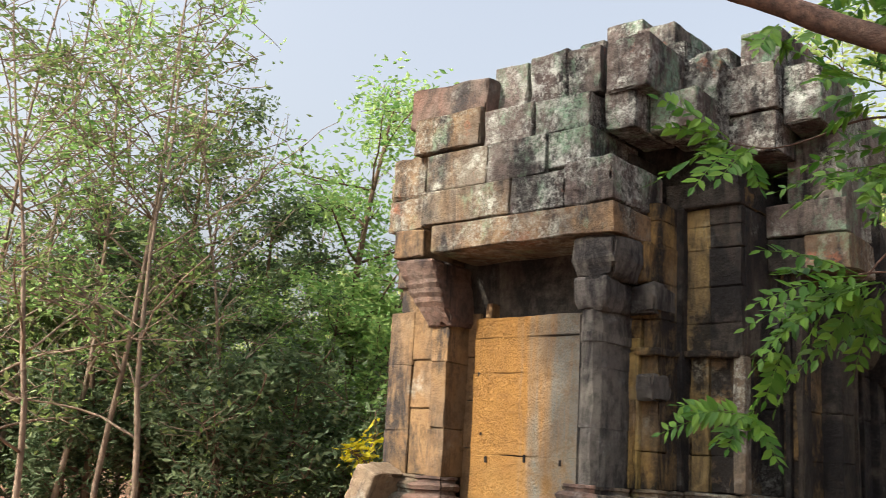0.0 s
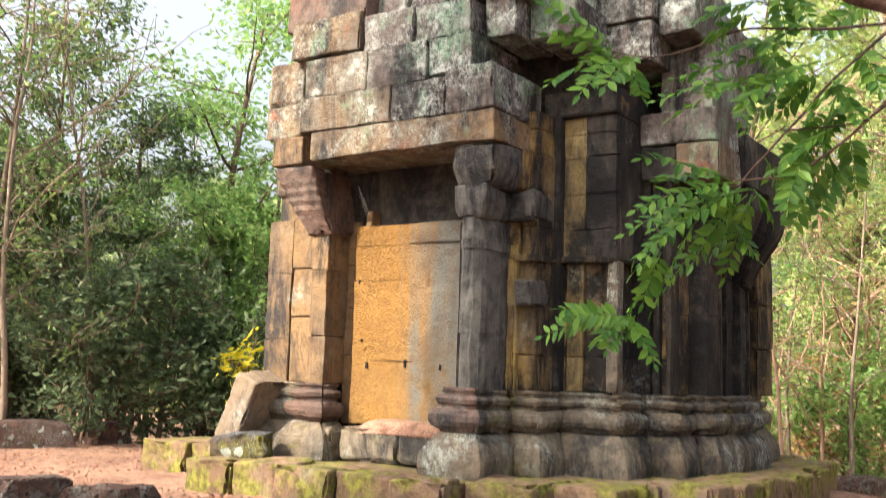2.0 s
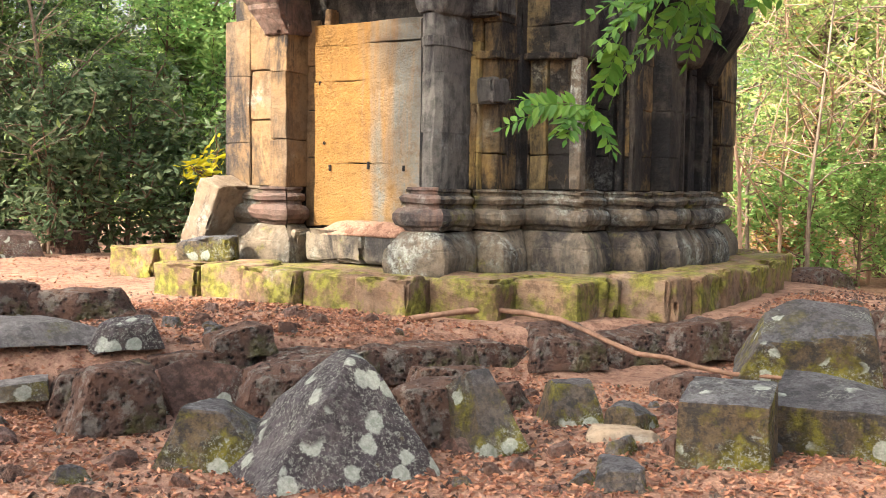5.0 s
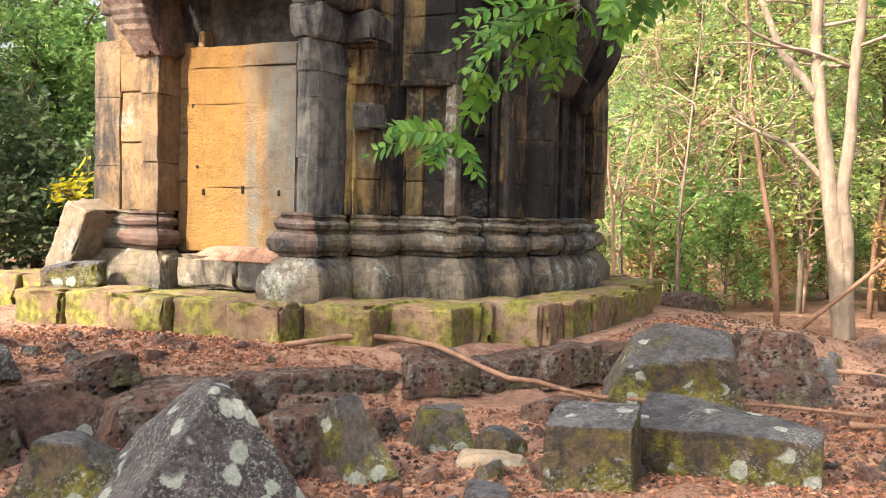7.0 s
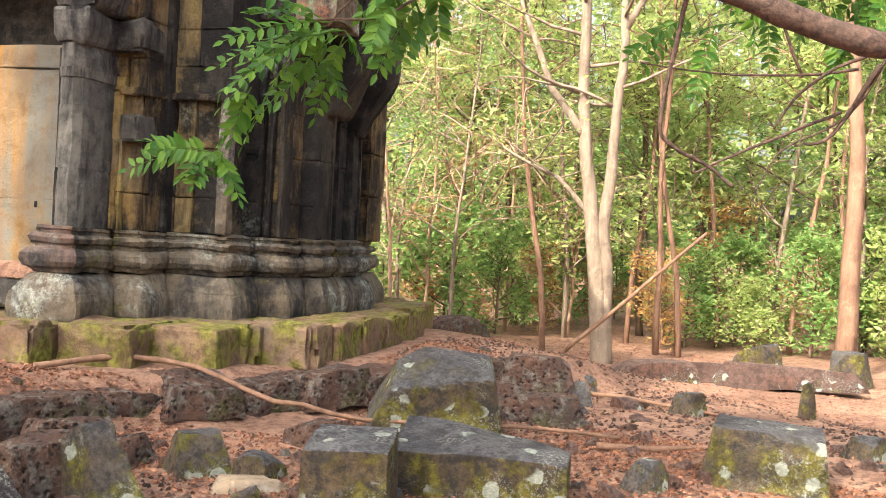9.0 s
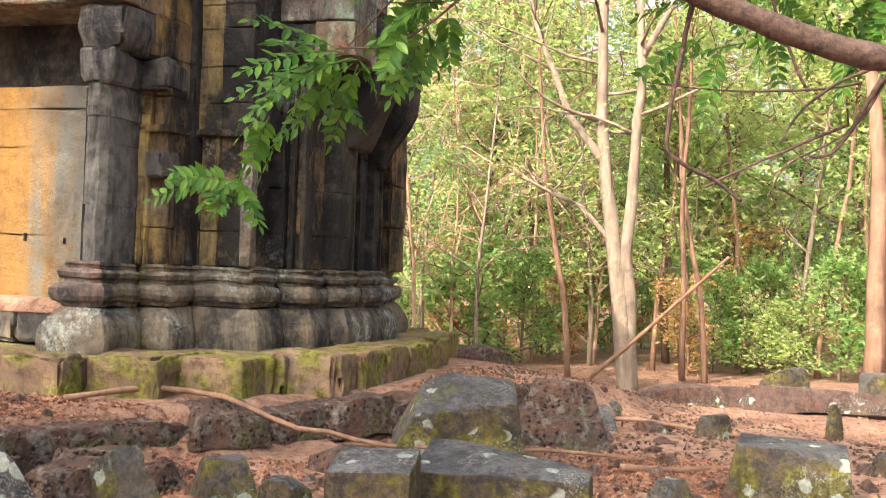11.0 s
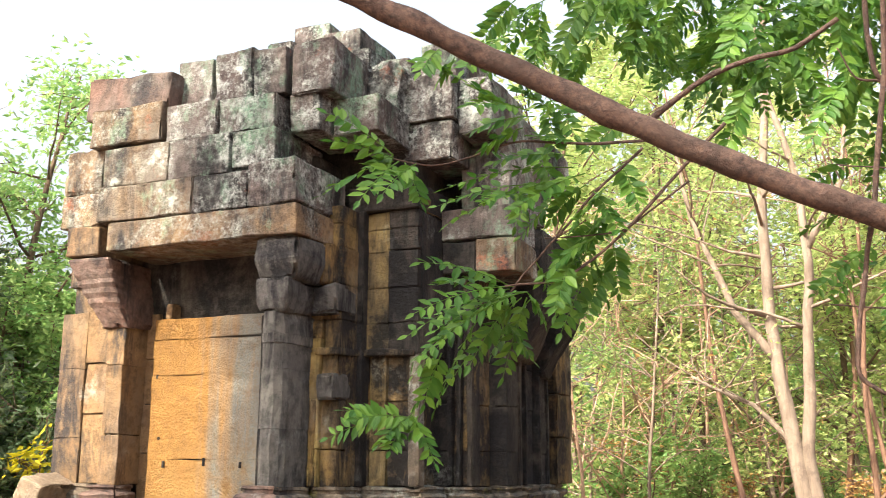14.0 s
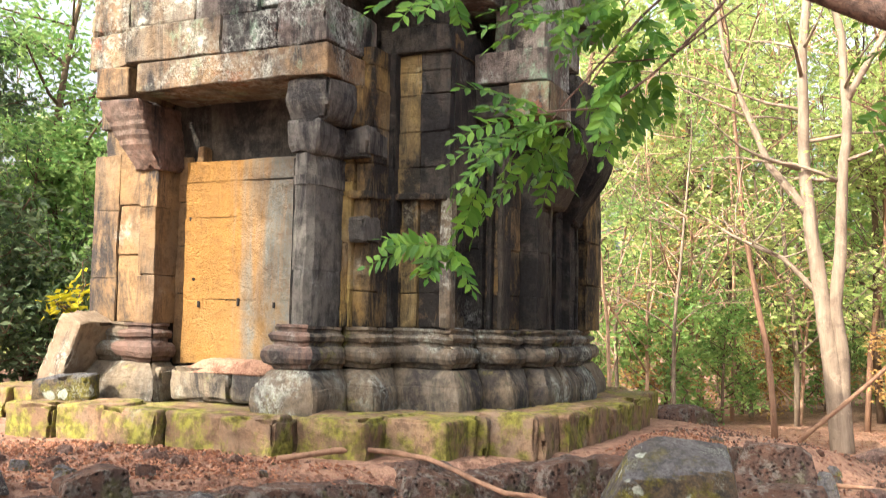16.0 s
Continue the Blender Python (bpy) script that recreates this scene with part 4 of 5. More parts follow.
rock(10.4, 10.3, (1.3, 0.45, 0.36), M_ROCKRED, 341, -16, r=0.06, n=6, lean=0.05, amp=0.02, sink=0.09, label="low row of weathered squared stone")
rock(10.8, 9.55, (2.0, 0.5, 0.30), M_ROCKRED, 342, -30, r=0.06, n=6, lean=0.05, amp=0.02, sink=0.09, label="long squared stone beam on the ground")
rock(11.6, 10.9, (0.8, 0.6, 0.55), M_ROCK, 343, 10, n=6)
rock(12.6, 10.0, (0.9, 0.6, 0.5), M_ROCK, 344, 40, n=6)
rock(12.9, 9.0, (0.7, 0.6, 0.4), M_ROCK, 345, 40, n=6)
rock(8.8, 7.5, (0.16, 0.14, 0.42), M_ROCK, 346, 10, n=4, label="small upright stone stub", lean=0.05)
rock(9.9, 19.2, (0.9, 0.6, 0.55), M_PALE, 347, 10, n=6, label="pale pinkish boulder beside the path")
rock(8.9, 18.9, (0.6, 0.5, 0.35), M_PALE, 348, 10, n=6, label="pale pinkish boulder beside the path")
rock(10.2, 17.6, (0.22, 0.2, 0.6), M_PALE, 349, 10, n=4, label="small pale stone stub standing upright")
rock(8.7, 15.2, (0.9, 0.6, 0.3), M_LAT, 350, 10, n=6, label=LAT)
rock(7.6, 13.0, (1.0, 0.6, 0.3), M_LAT, 351, 20, n=6, label=LAT)
rock(-4.3, 15.9, (2.2, 0.9, 0.42), M_ROCKRED, 352, 20, n=7, label="low reddish stone kerb")
rock(-4.6, 18.4, (0.8, 0.6, 0.45), M_PALE, 353, 20, n=6, label="pale broken stone on the ground")
rock(-3.7, 18.6, (0.6, 0.5, 0.35), M_PALE, 354, 50, n=6, label="pale broken stone on the ground")
rock(-3.0, 17.4, (0.8, 0.5, 0.4), M_ROCKRED, 355, 50, n=6)

# root across the kerb, and a fallen branch
ROOT = [(1.21, 8.45, 0.44), (1.73, 8.62, 0.48), (2.21, 8.5, 0.47), (2.40, 8.15, 0.46), (2.55, 7.85, 0.40), (2.84, 7.5, 0.27), (3.23, 7.29, 0.20), (3.69, 7.05, 0.16), (4.6, 6.75, 0.14), (5.3, 6.3, 0.1)]
_pts = []
for _i, _p in enumerate(ROOT):
    _pts.append((Vector(_p), 0.028 - 0.0013 * _i))
    if _i < len(ROOT) - 1:
        _m = (Vector(_p) + Vector(ROOT[_i + 1])) / 2 + Vector(noise.noise_vector(Vector(_p) * 3)) * 0.05
        _pts.append((_m, 0.024 - 0.0011 * _i))
tagged(part("tree_root", tubes([_pts], 8), M_BARK_RED, smooth=True), "long bare tree root lying over stones", "root")
for _k, (_a, _b) in enumerate((((4.9, 6.1, 0.08), (6.6, 5.75, 0.03)), ((6.3, 8.9, 0.1), (7.4, 7.2, 0.02)), ((0.6, 6.4, 0.2), (1.2, 6.15, 0.14)))):
    _a, _b = Vector(_a), Vector(_b)
    _l = [(_a.lerp(_b, w) + noise.noise_vector(_a * 2 + Vector((w * 3, _k, 0))) * 0.06, 0.03 - 0.015 * w) for w in np.linspace(0, 1, 8)]
    tagged(part("fallen_stick", tubes([_l], 6), M_BARK_RED, smooth=True), "thin dry stick on the ground", "stick", "sticks")


# ---- leaf litter ----
def litter(n, seed):
    rng = np.random.RandomState(seed)
    c = []
    while len(c) < n:
        x, y = (rng.uniform(-7, 13), rng.uniform(3.0, 16)) if rng.rand() < 0.35 else (rng.uniform(-3, 6), rng.uniform(4.2, 10))
        if rng.rand() > 0.5 + 0.9 * noise.noise(Vector((x * 0.9, y * 0.9, 3))):
            continue
        a, b = to_temple(x, y)
        if abs(a) < 3.6 and b > -3.9 and b < 3:
            continue
        c.append((x, y, ground_z(x, y) + 0.012))
    v, f = leaves(np.array(c), 0.043, rng, 0.0, 0.5)
    z = v[:, 2].reshape(-1, 4)
    mid = np.repeat(np.array(c)[:, 2], 4)
    v[:, 2] = mid + np.clip(v[:, 2] - mid, -0.006, 0.03)
    return v, f


def gravel(n, seed):
    """Loose chips of stone: small uneven four-sided pieces."""
    rng = np.random.RandomState(seed)
    v, f = [], []
    shape = np.array([(1, 0, 0), (-0.5, 0.85, 0), (-0.6, -0.8, 0), (0.1, 0.1, 0.8), (0, 0, -0.5)])
    while len(v) < n * 5:
        x, y = rng.uniform(-3.5, 9), rng.uniform(4.0, 11)
        a, b = to_temple(x, y)
        if (abs(a) < 3.6 and b > -3.9) or rng.rand() > 0.45 + noise.noise(Vector((x * 0.8, y * 0.8, 9))):
            continue
        s = rng.uniform(0.008, 0.03)
        p = shape * rng.uniform(0.6, 1.4, (5, 3)) * s
        w = rng.uniform(0, 6.28)
        p[:, :2] = p[:, :2] @ np.array([(math.cos(w), -math.sin(w)), (math.sin(w), math.cos(w))])
        k = len(v)
        v += list(p + (x, y, ground_z(x, y) + 0.004))
        f += [(k, k + 1, k + 3), (k + 1, k + 2, k + 3), (k + 2, k, k + 3), (k + 1, k, k + 4), (k + 2, k + 1, k + 4), (k, k + 2, k + 4)]
    return v, f


tagged(part("gravel", gravel(7000, 6), M_LAT), "dark loose laterite gravel over the ground", "gravel", kind="stuff")
tagged(part("leaf_litter", litter(46000, 5), M_LITTER), "fallen brown and red leaves over the ground", "leaf litter", kind="stuff")


# ---- trees ----
def limb(rng, start, heading, length, r0, r1, bend=0.25, steps=7, lift=0.0):
    p, d = Vector(start), Vector(heading).normalized()
    out = [(p.copy(), r0)]
    for k in range(steps):
        d = (d + Vector(rng.normal(size=3)) * bend * 0.35 + Vector((0, 0, lift))).normalized()
        p = p + d * (length / steps)
        out.append((p.copy(), r0 + (r1 - r0) * (k + 1) / steps))
    return out


def tree_kind(seed, height, r, first, limbs, reach, leaf, count, up=0.45, lean=0.06, fork=False, clump=0.35, twigs=5):
    """Geometry of a tree: woody lines and leaves."""
    rng = np.random.RandomState(seed)
    lines = [limb(rng, (0, 0, -0.1), (rng.normal() * lean, rng.normal() * lean, 1), height, r, r * 0.18, 0.16, 12, 0.06)]
    if fork:
        k = lines[0][3]
        lines.append(limb(rng, k[0], (0.25, 0.1, 1), height * 0.72, k[1] * 0.75, r * 0.15, 0.14, 9, 0.06))
    tips = []
    for j in range(limbs):
        src = lines[0] if not fork or j % 2 else lines[1]
        w = first + (0.98 - first) * (j + rng.rand()) / limbs
        k = min(len(src) - 2, int(w * (len(src) - 1)))
        p, rad = src[k]
        ang = rng.uniform(0, 2 * math.pi)
        ln = reach * rng.uniform(0.6, 1.15) * (1.0 - 0.45 * max(0, w - 0.5))
        b = limb(rng, p, (math.cos(ang), math.sin(ang), up + rng.uniform(-0.2, 0.4)), ln, rad * 0.5, 0.012, 0.3, 6, 0.03)
        lines.append(b)
        for _ in range(twigs):
            q, qr = b[rng.randint(2, len(b))]
            t = limb(rng, q, rng.normal(size=3) * (1, 1, 0.6) + (0, 0, 0.15), ln * rng.uniform(0.25, 0.5), max(0.01, qr * 0.5), 0.005, 0.4, 4)
            lines.append(t)
            tips += [pt for pt, _ in t[1:]]
        tips += [pt for pt, _ in b[3:]]
    wood = tubes(lines, 6)
    tips = np.array([tuple(t) for t in tips])
    pick = tips[rng.randint(0, len(tips), count)] + rng.normal(size=(count, 3)) * clump * (1, 1, 0.7)
    return wood, leaves(pick, leaf, rng)


def make_tree(name, geo, bark, leaf, m, label, group=""):
    t = base_empty(name, m)
    part("trunk", geo[0], bark, t, smooth=True)
    part("crown", geo[1], leaf, t)
    return tagged(t, label, "tree", group)


def plant(kinds, name, label, group, spots, seed):
    rng = np.random.RandomState(seed)
    made = []
    for i, (x, y, s) in enumerate(spots):
        m = Matrix.Translation((x, y, ground_z(x, y))) @ Matrix.Rotation(rng.uniform(0, 6.28), 4, "Z") @ Matrix.Diagonal((s, s, s * rng.uniform(0.9, 1.1), 1))
        j = i % len(kinds)
        if len(made) <= j:
            made.append(make_tree(name, kinds[j][0], kinds[j][1], kinds[j][2], m, label, group))
        else:
            copy_thing(made[j], Matrix.Identity(4)).matrix_basis = m


def polar(az, d):
    return d * math.sin(radians(az)), d * math.cos(radians(az))


_r = np.random.RandomState(77)
DARK = [(tree_kind(1, 9.5, 0.13, 0.16, 26, 2.6, 0.19, 8200, 0.35, clump=0.2), M_BARK, M_LEAF_DARK),
        (tree_kind(2, 8.5, 0.12, 0.16, 24, 2.4, 0.20, 8200, 0.3, clump=0.2), M_BARK, M_LEAF_SHADE),
        (tree_kind(3, 10.5, 0.14, 0.2, 24, 2.6, 0.18, 7500, 0.4, clump=0.2), M_BARK, M_LEAF_DARK)]
LIGHT = [(tree_kind(4, 12, 0.10, 0.22, 22, 2.8, 0.18, 6500, 0.5, clump=0.17), M_BARK, M_LEAF_YELLOW),
         (tree_kind(5, 11, 0.09, 0.16, 24, 2.6, 0.19, 8200, 0.45, clump=0.2), M_BARK, M_LEAF_MID),
         (tree_kind(6, 10, 0.07, 0.18, 20, 2.6, 0.16, 3600, 0.45, clump=0.17, twigs=9), M_BARK_PALE, M_LEAF_YELLOW),
         (tree_kind(7, 12.5, 0.09, 0.2, 22, 2.4, 0.18, 8200, 0.5, clump=0.18), M_BARK, M_LEAF_MID)]
BARE = [(tree_kind(8, 9, 0.06, 0.2, 18, 2.8, 0.15, 1300, 0.5, clump=0.16, twigs=9), M_BARK_PALE, M_LEAF_SHADE),
        (tree_kind(9, 10.5, 0.06, 0.25, 18, 2.6, 0.16, 1300, 0.5, clump=0.16, twigs=9), M_BARK_PALE, M_LEAF_MID)]
DRY = [(tree_kind(31, 5.6, 0.04, 0.08, 11, 3.0, 0.11, 200, 0.75, clump=0.15, twigs=8), M_TWIG, M_LEAF_DRY),
       (tree_kind(32, 7.5, 0.045, 0.12, 11, 3.2, 0.11, 260, 0.6, clump=0.15, twigs=8), M_TWIG, M_LEAF_YELLOW)]
SHRUB = [(tree_kind(10, 2.4, 0.04, 0.1, 14, 1.1, 0.13, 2400, 0.4, clump=0.14), M_BARK, M_LEAF_MID),
         (tree_kind(11, 2.0, 0.04, 0.1, 14, 1.1, 0.13, 2200, 0.4, clump=0.14), M_BARK, M_LEAF_YELLOW),
         (tree_kind(12, 2.6, 0.04, 0.1, 14, 1.0, 0.12, 1500, 0.5, clump=0.14), M_BARK_RED, M_LEAF_DRY)]
_s = []
for _az in np.arange(-32, 0, 2.4):
    _s.append((*polar(_az + _r.uniform(-1, 1), _r.uniform(19, 23)), _r.uniform(0.55, 0.75)))
    _s.append((*polar(_az + _r.uniform(-1, 1), _r.uniform(25, 33)), _r.uniform(0.55, 0.75)))
# far left: leaves darkened as shade; nearer the temple: leaves brightened as sunlit
plant(DARK, "forest_tree", "dense broadleaf forest tree with shade-darkened green leaves", "forest trees", [p for p in _s if math.atan2(p[0], p[1]) < radians(-9)], 1)
plant([(DARK[1][0], M_BARK, M_LEAF_MID), (DARK[2][0], M_BARK, M_LEAF_YELLOW)], "forest_tree", "sunlit yellow-green forest tree", "forest trees", [p for p in _s if math.atan2(p[0], p[1]) >= radians(-9)], 8)
_s = []
for _az in np.arange(24, 66, 2.6):
    _s.append((*polar(_az + _r.uniform(-1, 1), _r.uniform(20, 25)), _r.uniform(0.8, 1.05)))
    _s.append((*polar(_az + _r.uniform(-1, 1), _r.uniform(27, 36)), _r.uniform(0.8, 1.15)))
for _az in np.arange(2, 24, 4):
    _s.append((*polar(_az, _r.uniform(26, 34)), _r.uniform(0.5, 0.7)))
plant(LIGHT, "forest_tree", "light yellow-green dry-season forest tree", "forest trees", _s, 2)
plant(BARE, "bare_tree", "thin pale tree with few dry leaves", "bare trees",
      [(*polar(-21, 16), 0.9), (*polar(-17, 17.5), 1.0), (*polar(-24, 18), 1.0), (*polar(-13, 21), 0.8), (*polar(27, 19), 0.7), (*polar(30, 18), 0.65), (*polar(34, 22), 0.9), (*polar(41, 24), 0.9),
       (*polar(-8, 24), 0.9), (*polar(52, 22), 0.9), (*polar(-15, 16.5), 0.95), (*polar(-19, 19), 1.1), (*polar(-11, 18), 0.8), (*polar(-22, 21), 1.2), (*polar(-16, 23), 1.2)], 3)
plant(DRY, "dry_tree", "bare tan-twigged dry tree leaning over the undergrowth", "dry trees",
      [(*polar(28.5, 19.0), 1.0), (*polar(33, 21), 1.1), (*polar(30.5, 20.5), 1.25), (*polar(26.5, 18), 0.9), (*polar(36.5, 21), 1.0), (*polar(47, 23), 0.9)], 9)
_s = []
for _az in np.arange(-30, 0, 1.9):
    _s.append((*polar(_az, _r.uniform(17.5, 22)), _r.uniform(0.7, 1.3)))
for _az in np.arange(26, 66, 1.3):
    _d = _r.uniform(19, 24) if _az < 36 or _az > 41 else _r.uniform(24, 28)
    _s.append((*polar(_az, _d), _r.uniform(0.6, 1.2)))
plant(SHRUB + [SHRUB[0], SHRUB[2]], "shrub", "leafy undergrowth shrub at the forest edge", "shrubs", [p for p in _s if p[0] > 0], 4)
# left shrubs reuse the shapes with leaves darkened for shade
plant([(SHRUB[0][0], M_BARK, M_LEAF_DARK), (SHRUB[1][0], M_BARK, M_LEAF_DARK)], "shrub", "green undergrowth shrub with shade-darkened leaves", "shrubs", [p for p in _s if p[0] <= 0], 6)
make_tree("rounded_tree", tree_kind(26, 9.6, 0.13, 0.25, 20, 2.2, 0.17, 6000, 0.5), M_BARK, M_LEAF_MID, pose(-1.5, 20.5, 0.1), "green tree with a rounded full crown")

# the pale forked tree by the path, and single trunks
def pale_tree():
    t = base_empty("pale_tree", pose(9.81, 12.37, -0.25))
    rng = np.random.RandomState(21)

    def stem(pts, r0, r1):
        pts = [Vector(p) for p in pts]
        out = []
        for i in range(len(pts) - 1):
            for w in np.linspace(0, 1, 5)[:-1]:
                g = (i + w) / (len(pts) - 1)
                q = pts[i].lerp(pts[i + 1], w)
                out.append((q + noise.noise_vector(q * 1.3) * 0.05, r0 + (r1 - r0) * g))
        return out + [(pts[-1], r1)]

    lines = [stem([(0.02, 0, -0.15), (0, 0, 0.5), (-0.08, 0.06, 1.4), (-0.14, 0.1, 2.2), (-0.30, 0.22, 3.2), (-0.36, 0.27, 4.2), (-0.38, 0.3, 6.0), (-0.2, 0.2, 8.2), (-0.3, 0.1, 10.0)], 0.17, 0.04),
             stem([(0.06, -0.04, 0.0), (0.03, -0.02, 1.4), (-0.02, 0.0, 2.2), (0.02, -0.02, 3.4), (0.1, -0.08, 4.6), (0.06, -0.05, 6.2), (-0.25, 0.2, 7.8), (-0.4, 0.3, 9.6)], 0.125, 0.03),
             stem([(-0.30, 0.22, 3.5), (-0.75, 0.55, 4.3), (-1.2, 0.95, 5.8), (-1.5, 1.1, 7.6)], 0.075, 0.02),
             stem([(-0.12, 0.1, 2.3), (-0.6, 0.5, 2.9), (-1.3, 1.0, 3.35)], 0.05, 0.02),
             stem([(0.08, -0.06, 5.2), (0.5, -0.5, 6.2), (0.7, -0.6, 7.8)], 0.06, 0.02)]
    tips = []
    for k in range(44):
        b = lines[k % 5]
        p, rad = b[rng.randint(len(b) // 2, len(b))]
        l = limb(rng, p, (rng.normal(), rng.normal(), 0.5), rng.uniform(0.8, 2.0), rad * 0.4, 0.008, 0.3, 5)
        lines.append(l)
        tips += [q for q, _ in l[2:]]
    part("trunk", tubes(lines, 9), M_BARK_PALE, t, "pale smooth forked trunk", True)
    tips = np.array([tuple(q) for q in tips])
    part("crown", leaves(tips[rng.randint(0, len(tips), 1500)] + rng.normal(size=(1500, 3)) * 0.35, 0.09, rng), M_LEAF_YELLOW, t)
    tagged(t, "tall pale-barked forked tree beside the path", "tree")


pale_tree()
_g = tree_kind(22, 11, 0.17, 0.55, 10, 2.2, 0.11, 2200, 0.6, 0.01)
make_tree("brown_tree", _g, M_BARK_RED, M_LEAF_MID, pose(13.3, 10.75, -0.2), "straight reddish-brown tree trunk")
_g = tree_kind(23, 9, 0.06, 0.5, 10, 1.6, 0.10, 1300, 0.6, 0.02)
_t = make_tree("slim_tree", _g, M_BARK_RED, M_LEAF_YELLOW, pose(9.85, 13.95, -0.2), "slim reddish tree trunk", "slim trees")
for _x, _y, _z in ((12.25, 13.3, 10), (12.0, 13.6, 80), (15.0, 13.35, 160), (12.8, 15.4, 220), (15.9, 12.9, 60), (14.4, 14.6, 300)):
    copy_thing(_t, pose(_x, _y, ground_z(_x, _y), 0, 0, _z))
_l = limb(np.random.RandomState(4), (9.1, 12.6, -0.15), (1.3, -1.65, 2.1), 3.0, 0.038, 0.022, 0.08, 6)
tagged(part("leaning_trunk", tubes([_l], 7), M_BARK_RED, smooth=True), "dead pale trunk leaning against a tree", "tree trunk")
_g = tree_kind(24, 2.0, 0.03, 0.55, 8, 0.45, 0.2, 150, 0.3, clump=0.12)
make_tree("yellow_shrub", _g, M_BARK, M_LEAF_BRIGHT, pose(-0.75, 16.6, 0.2), "bright yellow-leaved sapling under the trees")


def far_woods(n, seed):
    rng = np.random.RandomState(seed)
    az = np.radians(rng.uniform(-45, 80, n))
    d = rng.uniform(38, 62, n)
    top = 8 + 3.5 * np.sin(az * 9) + 2.5 * np.sin(az * 23 + 1) + 2 * (az > 0.35)
    z = rng.uniform(0, 1, n) ** 0.8 * top
    return leaves(np.stack([d * np.sin(az), d * np.cos(az), z], 1), 0.52, rng, 0.1, 0.6)


tagged(part("far_woods", far_woods(30000, 8), M_LEAF_YELLOW), "distant dry-season woodland", "woods", kind="stuff")

# tall trees standing to one side, whose crowns shade the foreground
_sun_h = -SUN_TO
_side = Vector((_sun_h.y, -_sun_h.x, 0))


def shade_tree(q, s, top, low, width, count, seed):
    rng = np.random.RandomState(seed)
    p = _sun_h * q + _side * s
    t = base_empty("shade_tree", Matrix.Translation((p.x, p.y, ground_z(p.x, p.y))))
    lines = [limb(rng, (0, 0, -0.1), (0, 0, 1), top - 0.5, 0.22, 0.04, 0.1, 10, 0.08)]
    for k in range(14):
        b, rad = lines[0][3 + k % 7]
        lines.append(limb(rng, b, (rng.normal(), rng.normal(), 0.3), width * 0.9, rad * 0.5, 0.01, 0.3, 6))
    part("trunk", tubes(lines, 6), M_BARK, t, smooth=True)
    c = rng.uniform(-1, 1, (count, 3))
    c = c[np.linalg.norm(c[:, :2], axis=1) < 1]
    c[:, :2] *= width
    c[:, 2] = low + (c[:, 2] + 1) / 2 * (top - low)
    part("crown", leaves(c, 0.34, rng, 0.1, 0.6), M_LEAF_DARK, t)
    return tagged(t, "tall leafy tree behind the viewpoint", "tree", "shade trees")


shade_tree(-6.0, -7.3, 15.0, 5.0, 1.8, 6500, 51)
shade_tree(-6.5, -4.4, 14.5, 5.0, 1.9, 4000, 52)


# ---- overhanging tree with feathered leaves ----
O_N, F_N = Vector((0.091, -0.091, 1.695)), Vector((0.3698, 0.9075, 0.199))
R_N, U_N = Vector((0.9273, -0.3739, -0.018)), Vector((-0.0581, -0.1912, 0.9798))


def airy(x, y, d):
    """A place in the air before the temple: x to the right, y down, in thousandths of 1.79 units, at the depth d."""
    return O_N + (F_N + R_N * ((x - 784) / 1791.6) + U_N * ((441 - y) / 1791.6)) * d


OVAL = [(0.0, 0.0, 0.0), (0.28, 0.5, 0.03), (0.62, 0.46, 0.03), (1.0, 0.0, -0.04), (0.62, -0.46, 0.03), (0.28, -0.5, 0.03), (0.5, 0.0, -0.03)]
OVAL_F = [(0, 6, 1), (1, 6, 2), (2, 6, 3), (3, 6, 4), (4, 6, 5), (5, 6, 0)]


def feather(base, tip, pairs, size, rng, sag=0.06):
    """One compound leaf: a stalk and paired oval leaflets. Returns stalk line, vertices, faces."""
    base, tip = Vector(base), Vector(tip)
    ln = (tip - base).length
    line = []
    for k in range(7):
        w = k / 6
        line.append((base.lerp(tip, w) + Vector((0, 0, sag * ln * 4 * w * (1 - w))), 0.004 - 0.0025 * w))
    axis = (tip - base).normalized()
    face = Vector((rng.normal() * 0.35, -0.55 + rng.normal() * 0.4, 0.8 + rng.normal() * 0.25)).normalized()
    side = axis.cross(face).normalized()
    up = side.cross(axis).normalized()
    v, f = [], []
    for k in range(pairs + 1):
        w = 0.16 + 0.84 * k / pairs
        at = base.lerp(tip, w) + Vector((0, 0, sag * ln * 4 * w * (1 - w)))
        for sgn in ((1, -1) if k < pairs else (0,)):
            out = (axis * (0.55 if sgn else 1) + side * sgn * 0.85 + up * rng.normal() * 0.18 + Vector((0, 0, -0.12)) + Vector(rng.normal(size=3)) * 0.1).normalized()
            nrm = (up + Vector(rng.normal(size=3)) * 0.3).normalized()
            wid = nrm.cross(out).normalized()
            nrm = out.cross(wid)
            L = size * rng.uniform(0.8, 1.15) * (0.8 + 0.35 * math.sin(math.pi * w))
            n0 = len(v)
            v += [at + out * a * L + wid * b * L * 0.42 + nrm * c * L for a, b, c in OVAL]
            f += [tuple(n0 + i for i in t) for t in OVAL_F]
    return line, v, f


over = base_empty("overhanging_tree", pose(7.2, -1.6, 0))
tagged(over, "leaning tree with feathery green leaves", "tree")
_inv = over.matrix_basis.inverted()


def under(name, geo, mat, smooth=False, label=""):
    return part(name, ([_inv @ Vector(v) for v in geo[0]], geo[1]), mat, over, label, smooth)


